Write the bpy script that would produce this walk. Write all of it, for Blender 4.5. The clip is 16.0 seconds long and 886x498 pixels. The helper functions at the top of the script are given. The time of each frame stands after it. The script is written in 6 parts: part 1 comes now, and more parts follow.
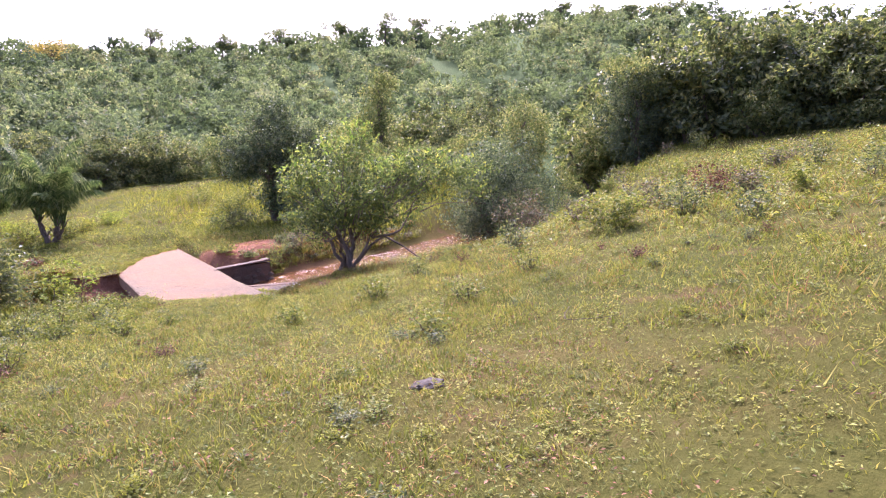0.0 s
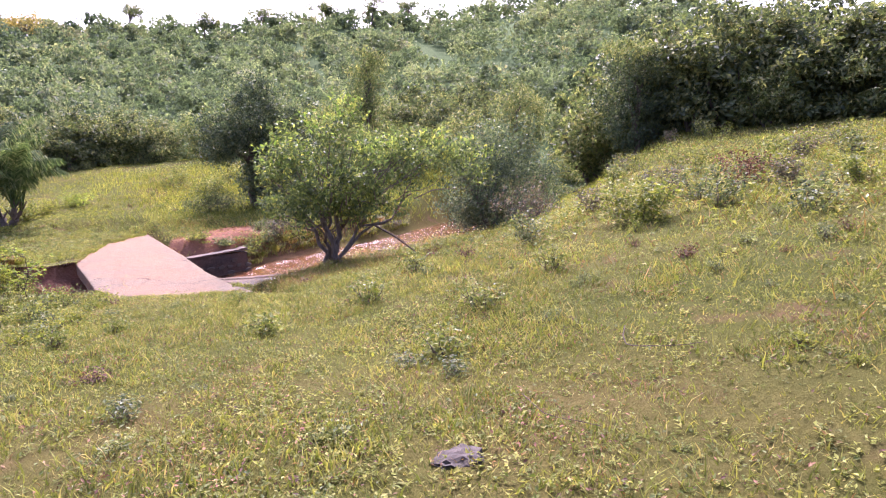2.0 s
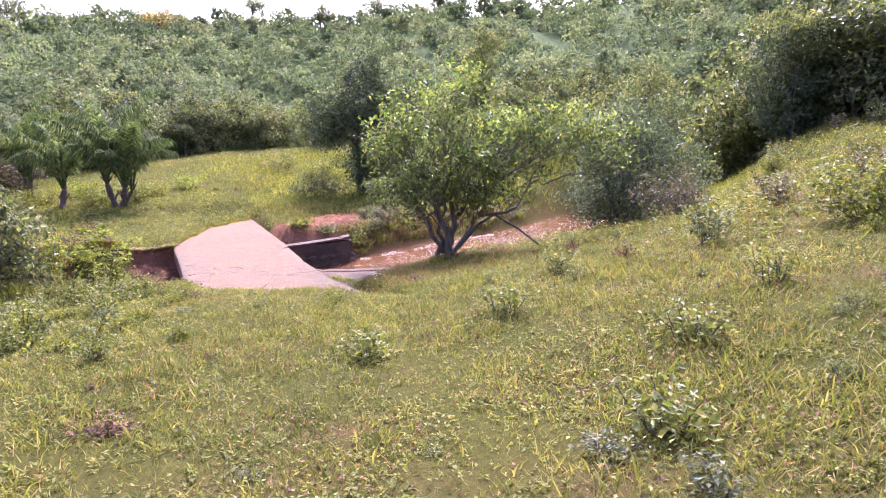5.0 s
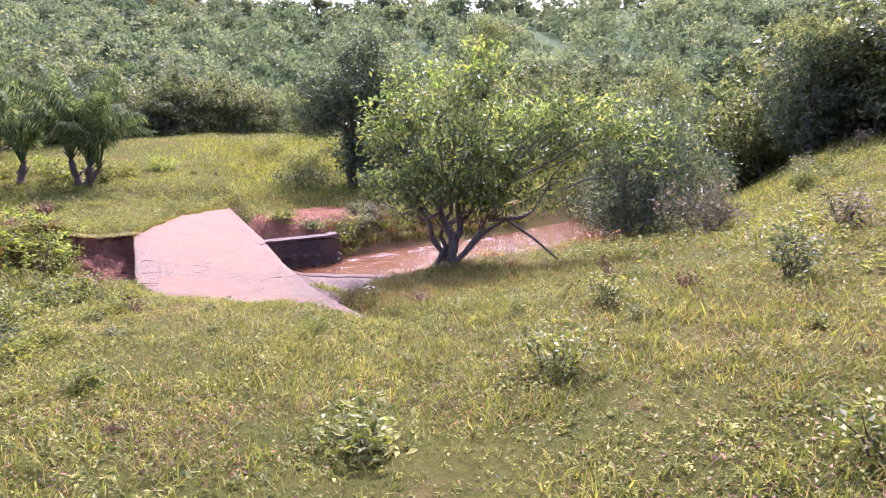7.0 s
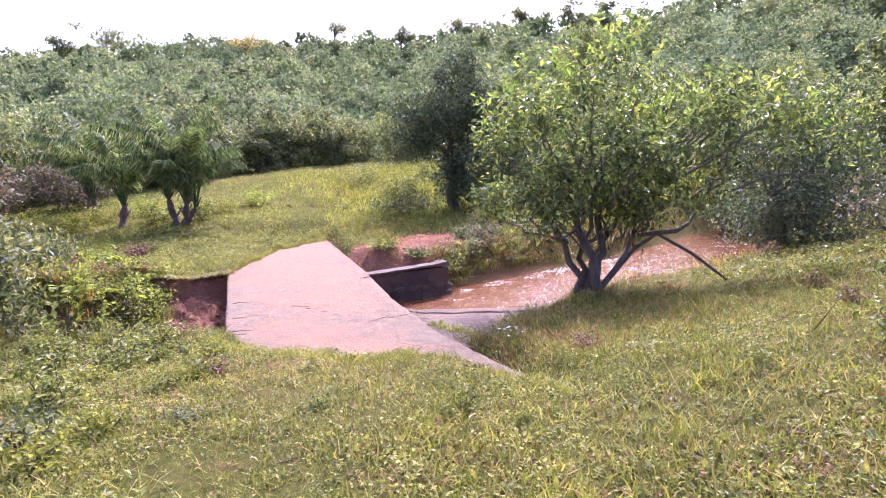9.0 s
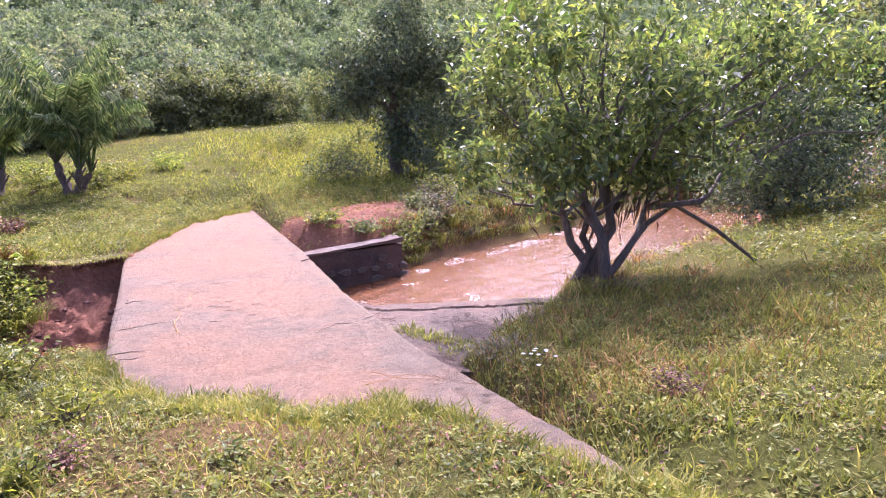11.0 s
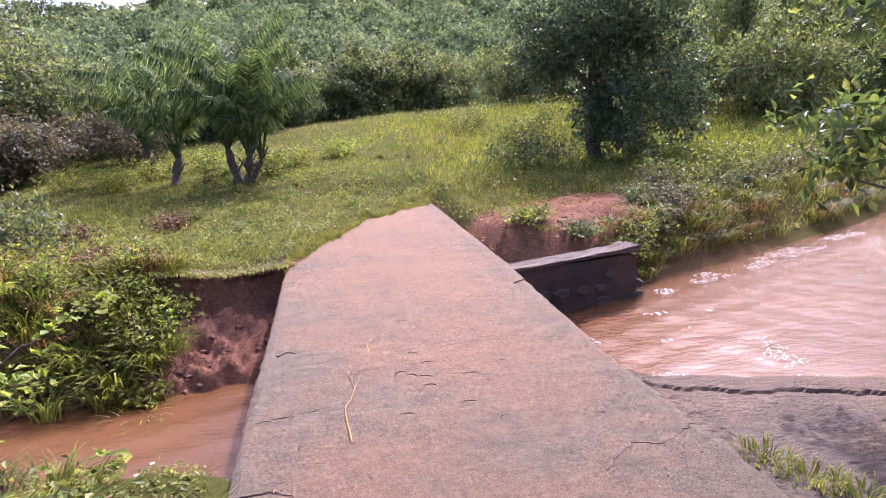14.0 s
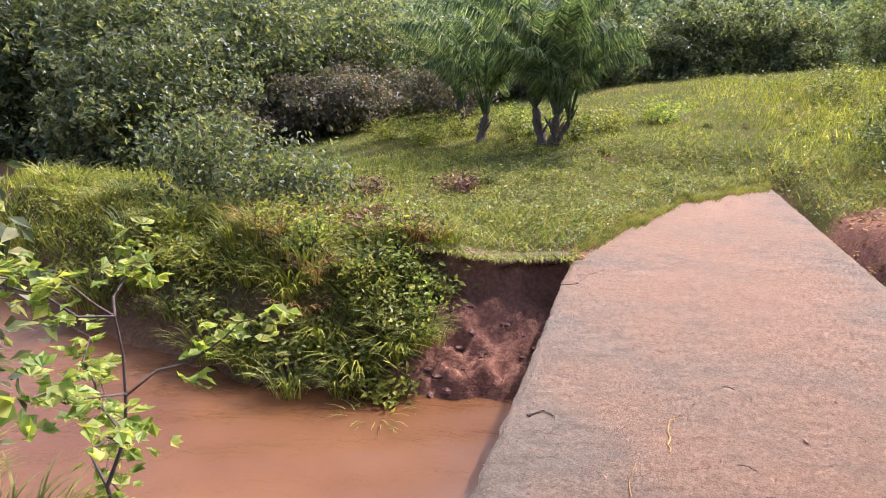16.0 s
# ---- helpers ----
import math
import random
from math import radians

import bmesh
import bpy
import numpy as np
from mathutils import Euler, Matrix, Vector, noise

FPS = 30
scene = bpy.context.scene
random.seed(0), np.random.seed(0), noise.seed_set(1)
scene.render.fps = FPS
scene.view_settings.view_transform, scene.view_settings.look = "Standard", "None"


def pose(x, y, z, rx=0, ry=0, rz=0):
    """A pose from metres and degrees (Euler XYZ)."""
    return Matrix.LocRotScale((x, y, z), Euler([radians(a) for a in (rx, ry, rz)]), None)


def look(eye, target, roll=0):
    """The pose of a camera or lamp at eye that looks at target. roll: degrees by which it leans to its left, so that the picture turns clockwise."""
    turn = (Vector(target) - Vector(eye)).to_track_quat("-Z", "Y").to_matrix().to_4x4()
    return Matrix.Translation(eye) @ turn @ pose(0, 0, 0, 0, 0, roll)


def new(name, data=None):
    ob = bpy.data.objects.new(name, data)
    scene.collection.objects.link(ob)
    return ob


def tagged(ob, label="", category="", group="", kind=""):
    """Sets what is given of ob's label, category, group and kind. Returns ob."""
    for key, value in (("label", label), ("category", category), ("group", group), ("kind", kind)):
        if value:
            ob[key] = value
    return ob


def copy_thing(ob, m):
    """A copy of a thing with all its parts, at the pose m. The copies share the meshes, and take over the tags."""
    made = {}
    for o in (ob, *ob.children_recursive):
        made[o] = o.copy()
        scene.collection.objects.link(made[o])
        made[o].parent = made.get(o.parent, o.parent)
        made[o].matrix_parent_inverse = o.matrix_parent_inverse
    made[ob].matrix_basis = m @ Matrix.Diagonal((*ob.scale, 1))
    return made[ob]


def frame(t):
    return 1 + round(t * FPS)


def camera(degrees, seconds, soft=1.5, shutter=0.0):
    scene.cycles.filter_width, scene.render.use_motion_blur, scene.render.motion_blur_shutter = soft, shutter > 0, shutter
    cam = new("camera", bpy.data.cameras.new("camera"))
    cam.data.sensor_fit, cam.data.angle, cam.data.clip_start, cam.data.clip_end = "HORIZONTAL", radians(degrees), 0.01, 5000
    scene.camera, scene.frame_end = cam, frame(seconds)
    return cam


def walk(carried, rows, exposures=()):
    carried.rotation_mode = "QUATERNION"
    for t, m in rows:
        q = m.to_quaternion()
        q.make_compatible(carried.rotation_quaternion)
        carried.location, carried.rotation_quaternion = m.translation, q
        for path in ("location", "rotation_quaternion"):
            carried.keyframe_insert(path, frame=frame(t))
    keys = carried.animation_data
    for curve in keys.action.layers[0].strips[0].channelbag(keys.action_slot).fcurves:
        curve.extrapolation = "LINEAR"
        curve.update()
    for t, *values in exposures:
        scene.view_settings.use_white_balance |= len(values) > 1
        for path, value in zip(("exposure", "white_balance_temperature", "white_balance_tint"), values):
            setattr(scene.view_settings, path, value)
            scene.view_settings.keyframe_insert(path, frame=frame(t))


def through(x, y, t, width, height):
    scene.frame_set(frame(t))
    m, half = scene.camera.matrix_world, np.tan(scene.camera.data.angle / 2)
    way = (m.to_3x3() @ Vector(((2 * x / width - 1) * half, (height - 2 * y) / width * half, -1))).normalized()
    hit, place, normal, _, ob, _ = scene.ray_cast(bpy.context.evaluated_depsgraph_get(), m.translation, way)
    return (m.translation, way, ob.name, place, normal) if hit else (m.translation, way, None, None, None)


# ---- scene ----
cam = camera(68.8, 16.0, 1.0)
PATH = [
    (0, (-1.705, -21.962, 2.71), (-0.672, -20.265, 2.48), -2.1),
    (0.5, (-1.581, -21.544, 2.706), (-0.464, -19.899, 2.492), -0.5),
    (1, (-1.44, -21.161, 2.675), (-0.192, -19.632, 2.355), -0.4),
    (1.5, (-1.137, -20.696, 2.66), (-0.088, -19.022, 2.348), -2.3),
    (2, (-1.029, -20.236, 2.613), (0.043, -18.569, 2.343), -1.1),
    (2.5, (-0.902, -19.844, 2.573), (0.062, -18.111, 2.313), -1.5),
    (3, (-0.763, -19.407, 2.53), (0.218, -17.691, 2.225), -0.2),
    (3.3, (-0.641, -19.354, 2.443), (0.378, -17.638, 2.311), -1.3),
    (3.5, (-0.515, -19.177, 2.414), (0.49, -17.465, 2.173), -0.1),
    (4, (-0.444, -18.687, 2.344), (0.475, -16.922, 2.144), -1.5),
    (4.5, (-0.23, -18.234, 2.257), (0.739, -16.508, 1.976), -1.6),
    (5, (-0.256, -17.812, 2.296), (0.537, -15.999, 2.01), -0.4),
    (5.2, (-0.276, -17.618, 2.294), (0.404, -15.768, 1.954), -1.1),
    (7.3, (0.279, -15.51, 2.175), (1.129, -13.723, 1.885), 2.9),
    (7.5, (0.287, -15.281, 2.156), (1.091, -13.473, 1.864), 0.6),
    (8, (0.345, -14.659, 2.158), (0.932, -12.77, 1.866), 0.6),
    (8.5, (0.351, -14.176, 2.053), (1.015, -12.32, 1.718), 1.3),
    (9, (0.422, -13.682, 1.912), (0.998, -11.779, 1.692), -1.0),
    (9.2, (0.481, -13.418, 1.907), (1.133, -11.556, 1.58), 1.1),
    (11.3, (0.678, -10.936, 1.799), (1.456, -9.123, 1.467), -0.7),
    (11.5, (0.672, -10.724, 1.852), (1.39, -8.896, 1.475), -1.0),
    (12, (0.685, -10.144, 1.738), (1.487, -8.333, 1.464), -0.0),
    (12.5, (0.755, -9.561, 1.679), (1.431, -7.714, 1.318), 0.4),
    (13, (0.695, -9.08, 1.726), (1.207, -7.173, 1.413), -0.4),
    (13.5, (0.672, -8.529, 1.684), (1.249, -6.66, 1.27), -0.0),
    (14, (0.696, -8.027, 1.657), (1.006, -6.085, 1.296), -1.8),
    (14.5, (0.729, -7.529, 1.613), (1.076, -5.581, 1.322), -1.5),
    (15, (0.718, -7.008, 1.608), (0.709, -5.034, 1.287), -3.4),
    (15.5, (0.75, -6.534, 1.618), (0.312, -4.629, 1.197), -4.6),
    (16, (0.658, -6.221, 1.597), (0.073, -4.365, 1.136), 0.6),
]
EXPOSURES = [(0, 1.76, 5550, 40), (9, 1.86, 5300, 45), (12.5, 1.76, 5400, 40), (14.5, 1.44, 5320, 31), (16, 1.52, 5550, 23)]
walk(cam, [(t, look(eye, target, roll)) for t, eye, target, roll in PATH], EXPOSURES)

# ---- world, sun ----
SUN_TO = Vector((0.40, 0.74, 1.0)).normalized()
world = bpy.data.worlds.new("sky")
scene.world = world
world.use_nodes = True
wn = world.node_tree.nodes
sky = wn.new("ShaderNodeTexSky")
sky.sky_type = "NISHITA"
sky.sun_disc = False
sky.sun_elevation = math.asin(SUN_TO.z)
sky.sun_rotation = math.atan2(SUN_TO.x, SUN_TO.y)
sky.air_density, sky.dust_density, sky.ozone_density = 1.0, 7.0, 1.0
wn["Background"].inputs["Strength"].default_value = 0.15
world.node_tree.links.new(sky.outputs[0], wn["Background"].inputs["Color"])

sun = new("sun", bpy.data.lights.new("sun", "SUN"))
sun.data.energy, sun.data.angle, sun.data.color = 2.8, radians(0.6), (1.0, 0.95, 0.86)
sun.matrix_world = look(tuple(SUN_TO * 60), (0, 0, 0))


# ---- materials ----
def material(name):
    m = bpy.data.materials.new(name)
    m.use_nodes = True
    return m, m.node_tree.nodes, m.node_tree.links, m.node_tree.nodes["Principled BSDF"]


def ramp(nodes, links, fac, stops):
    r = nodes.new("ShaderNodeValToRGB")
    el = r.color_ramp.elements
    while len(el) < len(stops):
        el.new(0.5)
    for e, (p, c) in zip(el, stops):
        e.position, e.color = p, (*c, 1)
    links.new(fac, r.inputs[0])
    return r.outputs[0]


def noise_tex(nodes, links, scale, detail=6.0, rough=0.6, coord="Object", stretch=None):
    c = nodes.new("ShaderNodeTexCoord").outputs[coord]
    if stretch:
        mp = nodes.new("ShaderNodeMapping")
        mp.inputs["Scale"].default_value = stretch
        links.new(c, mp.inputs[0])
        c = mp.outputs[0]
    n = nodes.new("ShaderNodeTexNoise")
    n.inputs["Scale"].default_value, n.inputs["Detail"].default_value, n.inputs["Roughness"].default_value = scale, detail, rough
    links.new(c, n.inputs["Vector"])
    return n.outputs["Fac"]


def mix(nodes, links, fac, a, b, how="MIX"):
    m = nodes.new("ShaderNodeMix")
    m.data_type, m.blend_type = "RGBA", how
    for sock, v in ((m.inputs[0], fac), (m.inputs[6], a), (m.inputs[7], b)):
        if isinstance(v, (int, float)):
            sock.default_value = v
        elif isinstance(v, tuple):
            sock.default_value = (*v, 1)
        else:
            links.new(v, sock)
    return m.outputs[2]


def bump(nodes, links, bsdf, height, strength, dist):
    b = nodes.new("ShaderNodeBump")
    b.inputs["Strength"].default_value, b.inputs["Distance"].default_value = strength, dist
    links.new(height, b.inputs["Height"])
    links.new(b.outputs[0], bsdf.inputs["Normal"])
    return b.outputs[0]


def leaf_mat(name, stops, rough=0.5, through=0.35, patch=0.35, toned=False, gloss=0.4, blue=1.2):
    """Leaves that differ one by one and in patches; some light passes through them."""
    m, n, l, b = material(name)
    g = n.new("ShaderNodeNewGeometry")
    pick = g.outputs["Random Per Island"]
    if toned:
        a = n.new("ShaderNodeAttribute")
        a.attribute_name = "tone"
        mm = n.new("ShaderNodeMath")
        mm.operation, mm.use_clamp = "MULTIPLY_ADD", True
        l.new(pick, mm.inputs[0])
        mm.inputs[1].default_value = 0.3
        l.new(a.outputs["Fac"], mm.inputs[2])
        pick = mm.outputs[0]
    col = ramp(n, l, pick, [(p, (r * 1.04, g * 0.98, b_ * blue)) for p, (r, g, b_) in stops])
    big = noise_tex(n, l, patch, 3.0)
    shade = ramp(n, l, big, [(0.3, (0.62, 0.66, 0.62)), (0.7, (1.25, 1.2, 1.05))])
    col = mix(n, l, 1.0, col, shade, "MULTIPLY")
    tuft = noise_tex(n, l, 2.0 + patch * 7.0, 3.0, 0.65)
    col = mix(n, l, 1.0, col, ramp(n, l, tuft, [(0.36, (0.52, 0.55, 0.55)), (0.62, (1.32, 1.28, 1.15))]), "MULTIPLY")
    l.new(col, b.inputs["Base Color"])
    b.inputs["Roughness"].default_value = rough
    b.inputs["Specular IOR Level"].default_value = gloss
    tr = n.new("ShaderNodeBsdfTranslucent")
    l.new(mix(n, l, 1.0, col, (1.15, 1.22, 0.66), "MULTIPLY"), tr.inputs["Color"])
    ms = n.new("ShaderNodeMixShader")
    ms.inputs[0].default_value = through
    l.new(b.outputs[0], ms.inputs[1])
    l.new(tr.outputs[0], ms.inputs[2])
    l.new(ms.outputs[0], n["Material Output"].inputs[0])
    return m


def bark_mat(name, dark, light):
    m, n, l, b = material(name)
    f = noise_tex(n, l, 6.0, 8.0, 0.7, stretch=(3, 3, 0.6))
    l.new(ramp(n, l, f, [(0.3, dark), (0.7, light)]), b.inputs["Base Color"])
    b.inputs["Roughness"].default_value = 0.95
    bump(n, l, b, f, 0.8, 0.03)
    return m


def ground_mat():
    m, n, l, b = material("meadow_soil")
    a = n.new("ShaderNodeAttribute")
    a.attribute_name = "bare"
    big, mid, fine = noise_tex(n, l, 0.22, 4.0), noise_tex(n, l, 1.3, 5.0), noise_tex(n, l, 22.0, 8.0, 0.75)
    grass = ramp(n, l, big, [(0.3, (0.060, 0.068, 0.017)), (0.5, (0.086, 0.086, 0.022)), (0.72, (0.122, 0.098, 0.034))])
    grass = mix(n, l, ramp(n, l, mid, [(0.56, (0, 0, 0)), (0.76, (0.8, 0.8, 0.8))]), grass, (0.165, 0.092, 0.055))
    w = n.new("ShaderNodeAttribute")
    w.attribute_name = "litter"
    grass = mix(n, l, w.outputs["Fac"], grass, (0.085, 0.118, 0.048))
    soil = ramp(n, l, fine, [(0.25, (0.100, 0.044, 0.027)), (0.55, (0.230, 0.108, 0.068)), (0.8, (0.35, 0.185, 0.120))])
    soil = mix(n, l, mid, soil, (0.25, 0.120, 0.084))
    col = mix(n, l, a.outputs["Fac"], grass, soil)
    col = mix(n, l, 0.75, col, ramp(n, l, fine, [(0.3, (0.55, 0.55, 0.5)), (0.7, (1.3, 1.3, 1.25))]), "MULTIPLY")
    l.new(col, b.inputs["Base Color"])
    b.inputs["Roughness"].default_value = 0.95
    b.inputs["Specular IOR Level"].default_value = 0.02
    bump(n, l, b, fine, 0.9, 0.05)
    return m


def map_span(n, l, v, a, b, lo, hi):
    mr = n.new("ShaderNodeMapRange")
    l.new(v, mr.inputs[0])
    for i, q in enumerate((a, b, lo, hi)):
        mr.inputs[i + 1].default_value = q
    return mr.outputs[0]


def sum_of(n, l, *socks):
    out = socks[0]
    for q in socks[1:]:
        ad = n.new("ShaderNodeMath")
        l.new(out, ad.inputs[0])
        l.new(q, ad.inputs[1])
        out = ad.outputs[0]
    return out


def concrete_mat(name, clean, dirt, dirtiness):
    m, n, l, b = material(name)
    big, mid = noise_tex(n, l, 0.9, 5.0, 0.68), noise_tex(n, l, 4.5, 8.0, 0.7)
    streak = noise_tex(n, l, 3.0, 6.0, 0.7, stretch=(0.8, 1.7, 1))
    fine = noise_tex(n, l, 42.0, 9.0, 0.85)
    col = ramp(n, l, mid, [(0.3, tuple(v * 0.72 for v in clean)), (0.65, clean)])
    dirt_f = ramp(n, l, big, [(0.42 - dirtiness, (0, 0, 0)), (0.62 - dirtiness * 0.5, (0.9, 0.9, 0.9))])
    col = mix(n, l, dirt_f, col, dirt)
    col = mix(n, l, ramp(n, l, streak, [(0.52, (0, 0, 0)), (0.66, (0.55, 0.55, 0.55))]), col, tuple(min(1, v * 1.28) for v in dirt))
    grit = noise_tex(n, l, 130.0, 4.0, 0.8)
    col = mix(n, l, 0.7, col, ramp(n, l, grit, [(0.40, (0.48, 0.46, 0.45)), (0.60, (1.38, 1.38, 1.36))]), "MULTIPLY")
    col = mix(n, l, 0.8, col, ramp(n, l, fine, [(0.34, (0.52, 0.50, 0.49)), (0.62, (1.22, 1.22, 1.22))]), "MULTIPLY")
    l.new(col, b.inputs["Base Color"])
    b.inputs["Roughness"].default_value = 0.9
    b.inputs["Specular IOR Level"].default_value = 0.2
    bump(n, l, b, mix(n, l, 0.5, mid, fine), 0.9, 0.03)
    return m


def deck_mat():
    """Grey pitted concrete; pink dust is trodden along the middle and the far end, the rims stay grey and weathered."""
    m, n, l, b = material("dusty_concrete")
    xyz = n.new("ShaderNodeSeparateXYZ")
    l.new(n.new("ShaderNodeTexCoord").outputs["Object"], xyz.inputs[0])
    big, mid = noise_tex(n, l, 0.75, 4.0, 0.6), noise_tex(n, l, 4.2, 10.0, 0.78)
    comb = noise_tex(n, l, 2.6, 8.0, 0.76, stretch=(0.8, 2.6, 1))
    fine, grit = noise_tex(n, l, 28.0, 9.0, 0.85), noise_tex(n, l, 110.0, 4.0, 0.85)
    grey = ramp(n, l, mid, [(0.30, (0.128, 0.098, 0.067)), (0.48, (0.164, 0.126, 0.087)), (0.66, (0.200, 0.154, 0.107))])
    field = sum_of(n, l, map_span(n, l, big, 0.3, 0.7, 0.20, 0.78), map_span(n, l, mid, 0.3, 0.7, -0.20, 0.20),
                   map_span(n, l, xyz.outputs[1], -5.0, 1.2, 0.02, 0.22), map_span(n, l, xyz.outputs[0], 0.1, 0.8, -0.26, 0.0), map_span(n, l, xyz.outputs[0], 2.0, 2.65, 0.0, -0.26))
    dust = ramp(n, l, field, [(0.26, (0, 0, 0)), (0.50, (0.5, 0.5, 0.5)), (0.74, (0.92, 0.92, 0.92))])
    pink = ramp(n, l, fine, [(0.3, (0.196, 0.116, 0.067)), (0.7, (0.268, 0.162, 0.096))])
    col = mix(n, l, dust, grey, pink)
    # thin combed ridges where the trowel ran across, and worn pale plates
    col = mix(n, l, ramp(n, l, comb, [(0.54, (0, 0, 0)), (0.62, (0.35, 0.35, 0.35))]), col, (0.262, 0.168, 0.108))
    col = mix(n, l, ramp(n, l, comb, [(0.36, (0.15, 0.15, 0.15)), (0.43, (0, 0, 0))]), col, (0.105, 0.072, 0.050))
    col = mix(n, l, 0.58, col, ramp(n, l, grit, [(0.38, (0.42, 0.40, 0.39)), (0.58, (1.38, 1.38, 1.38))]), "MULTIPLY")
    col = mix(n, l, 0.55, col, ramp(n, l, fine, [(0.34, (0.55, 0.53, 0.52)), (0.62, (1.22, 1.22, 1.22))]), "MULTIPLY")
    l.new(col, b.inputs["Base Color"])
    b.inputs["Roughness"].default_value = 0.92
    b.inputs["Specular IOR Level"].default_value = 0.15
    bump(n, l, b, mix(n, l, 0.55, mix(n, l, 0.5, mid, comb), fine), 1.0, 0.045)
    return m


def water_mat():
    m, n, l, b = material("muddy_water")
    big = noise_tex(n, l, 0.5, 3.0)
    l.new(ramp(n, l, big, [(0.3, (0.105, 0.043, 0.016)), (0.7, (0.145, 0.066, 0.026))]), b.inputs["Base Color"])
    b.inputs["Roughness"].default_value = 0.07
    b.inputs["IOR"].default_value = 1.33
    b.inputs["Specular IOR Level"].default_value = 0.25
    wave = noise_tex(n, l, 3.6, 7.0, 0.66, stretch=(0.8, 1.3, 1))
    b.inputs["Coat Weight"].default_value, b.inputs["Coat Roughness"].default_value, b.inputs["Coat IOR"].default_value = 0.35, 0.04, 1.36
    bump(n, l, b, wave, 0.36, 0.06)
    chop = noise_tex(n, l, 9.0, 6.0, 0.62, stretch=(0.75, 1.35, 1))
    # quick and broken upstream of the deck, slack below it
    xyz = n.new("ShaderNodeSeparateXYZ")
    l.new(n.new("ShaderNodeTexCoord").outputs["Object"], xyz.inputs[0])
    quick = n.new("ShaderNodeMapRange")
    l.new(xyz.outputs[0], quick.inputs[0])
    for i, q in enumerate((1.0, 3.0, 0.42, 1.0)):
        quick.inputs[i + 1].default_value = q
    mu = n.new("ShaderNodeMath")
    mu.operation = "MULTIPLY"
    l.new(chop, mu.inputs[0])
    l.new(quick.outputs[0], mu.inputs[1])
    chop = mu.outputs[0]
    cb = n.new("ShaderNodeBump")
    cb.inputs["Strength"].default_value, cb.inputs["Distance"].default_value = 0.95, 0.06
    l.new(chop, cb.inputs["Height"])
    l.new(cb.outputs[0], b.inputs["Coat Normal"])
    return m


def plain_mat(name, dark, light, scale=20.0, rough=0.8):
    m, n, l, b = material(name)
    f = noise_tex(n, l, scale, 6.0, 0.7)
    l.new(ramp(n, l, f, [(0.3, dark), (0.7, light)]), b.inputs["Base Color"])
    b.inputs["Roughness"].default_value = rough
    bump(n, l, b, f, 0.5, 0.01)
    return m


M_GROUND = ground_mat()
M_SLAB = deck_mat()
M_WALL = concrete_mat("dark_concrete", (0.075, 0.060, 0.052), (0.115, 0.076, 0.058), -0.02)
M_CAP = concrete_mat("pale_concrete", (0.170, 0.138, 0.112), (0.180, 0.122, 0.092), 0.0)
M_SILL = concrete_mat("damp_concrete", (0.130, 0.098, 0.072), (0.170, 0.114, 0.078), 0.0)
M_STONE = plain_mat("rubble_stone", (0.048, 0.040, 0.032), (0.100, 0.078, 0.056), 9.0, 0.92)
M_WATER = water_mat()
M_CRACK = plain_mat("crack_dirt", (0.03, 0.018, 0.014), (0.07, 0.04, 0.03))
M_GRIT = plain_mat("dusty_grit", (0.10, 0.064, 0.046), (0.24, 0.165, 0.125), 30.0, 0.95)
M_TWIG = bark_mat("twig_bark", (0.05, 0.03, 0.022), (0.13, 0.09, 0.065))
M_BARK = bark_mat("dark_bark", (0.050, 0.038, 0.030), (0.165, 0.125, 0.098))
M_PALM_BARK = bark_mat("palm_bark", (0.045, 0.032, 0.024), (0.16, 0.115, 0.08))
L_GLOSSY = leaf_mat("glossy_leaves", [(0.0, (0.068, 0.102, 0.050)), (0.55, (0.122, 0.168, 0.072)), (0.85, (0.200, 0.244, 0.088)), (1.0, (0.330, 0.345, 0.110))], 0.40, 0.55, 0.6, gloss=0.3, blue=1.0)
L_YOUNG = leaf_mat("young_leaves", [(0.0, (0.110, 0.196, 0.039)), (0.6, (0.209, 0.294, 0.064)), (1.0, (0.330, 0.343, 0.089))], 0.45, 0.5, 0.8)
L_SPROUT = leaf_mat("sprout_leaves", [(0.0, (0.150, 0.230, 0.045)), (0.6, (0.270, 0.340, 0.075)), (1.0, (0.42, 0.42, 0.11))], 0.5, 0.5, 0.8, gloss=0.25, blue=0.86)
L_DARK = leaf_mat("dark_leaves", [(0.0, (0.061, 0.092, 0.066)), (0.7, (0.125, 0.171, 0.110)), (1.0, (0.239, 0.267, 0.168))], 0.38, 0.42, 0.5, gloss=0.25, blue=1.02)
L_BUSH = leaf_mat("bush_leaves", [(0.0, (0.067, 0.092, 0.043)), (0.6, (0.140, 0.173, 0.072)), (1.0, (0.300, 0.300, 0.125))], 0.45, 0.46, 0.35, gloss=0.3)
L_LIGHT = leaf_mat("light_leaves", [(0.0, (0.109, 0.149, 0.055)), (0.6, (0.209, 0.253, 0.095)), (1.0, (0.358, 0.348, 0.149))], 0.5, 0.4, 0.4, gloss=0.2)
L_RUST = leaf_mat("rusty_leaves", [(0.0, (0.080, 0.085, 0.050)), (0.5, (0.150, 0.145, 0.082)), (0.85, (0.220, 0.165, 0.105)), (1.0, (0.29, 0.205, 0.145))], 0.6, 0.3, 0.4)
L_PALM = leaf_mat("palm_leaflets", [(0.0, (0.050, 0.086, 0.034)), (0.6, (0.125, 0.185, 0.070)), (1.0, (0.310, 0.345, 0.160))], 0.6, 0.42, 0.7, gloss=0.12)
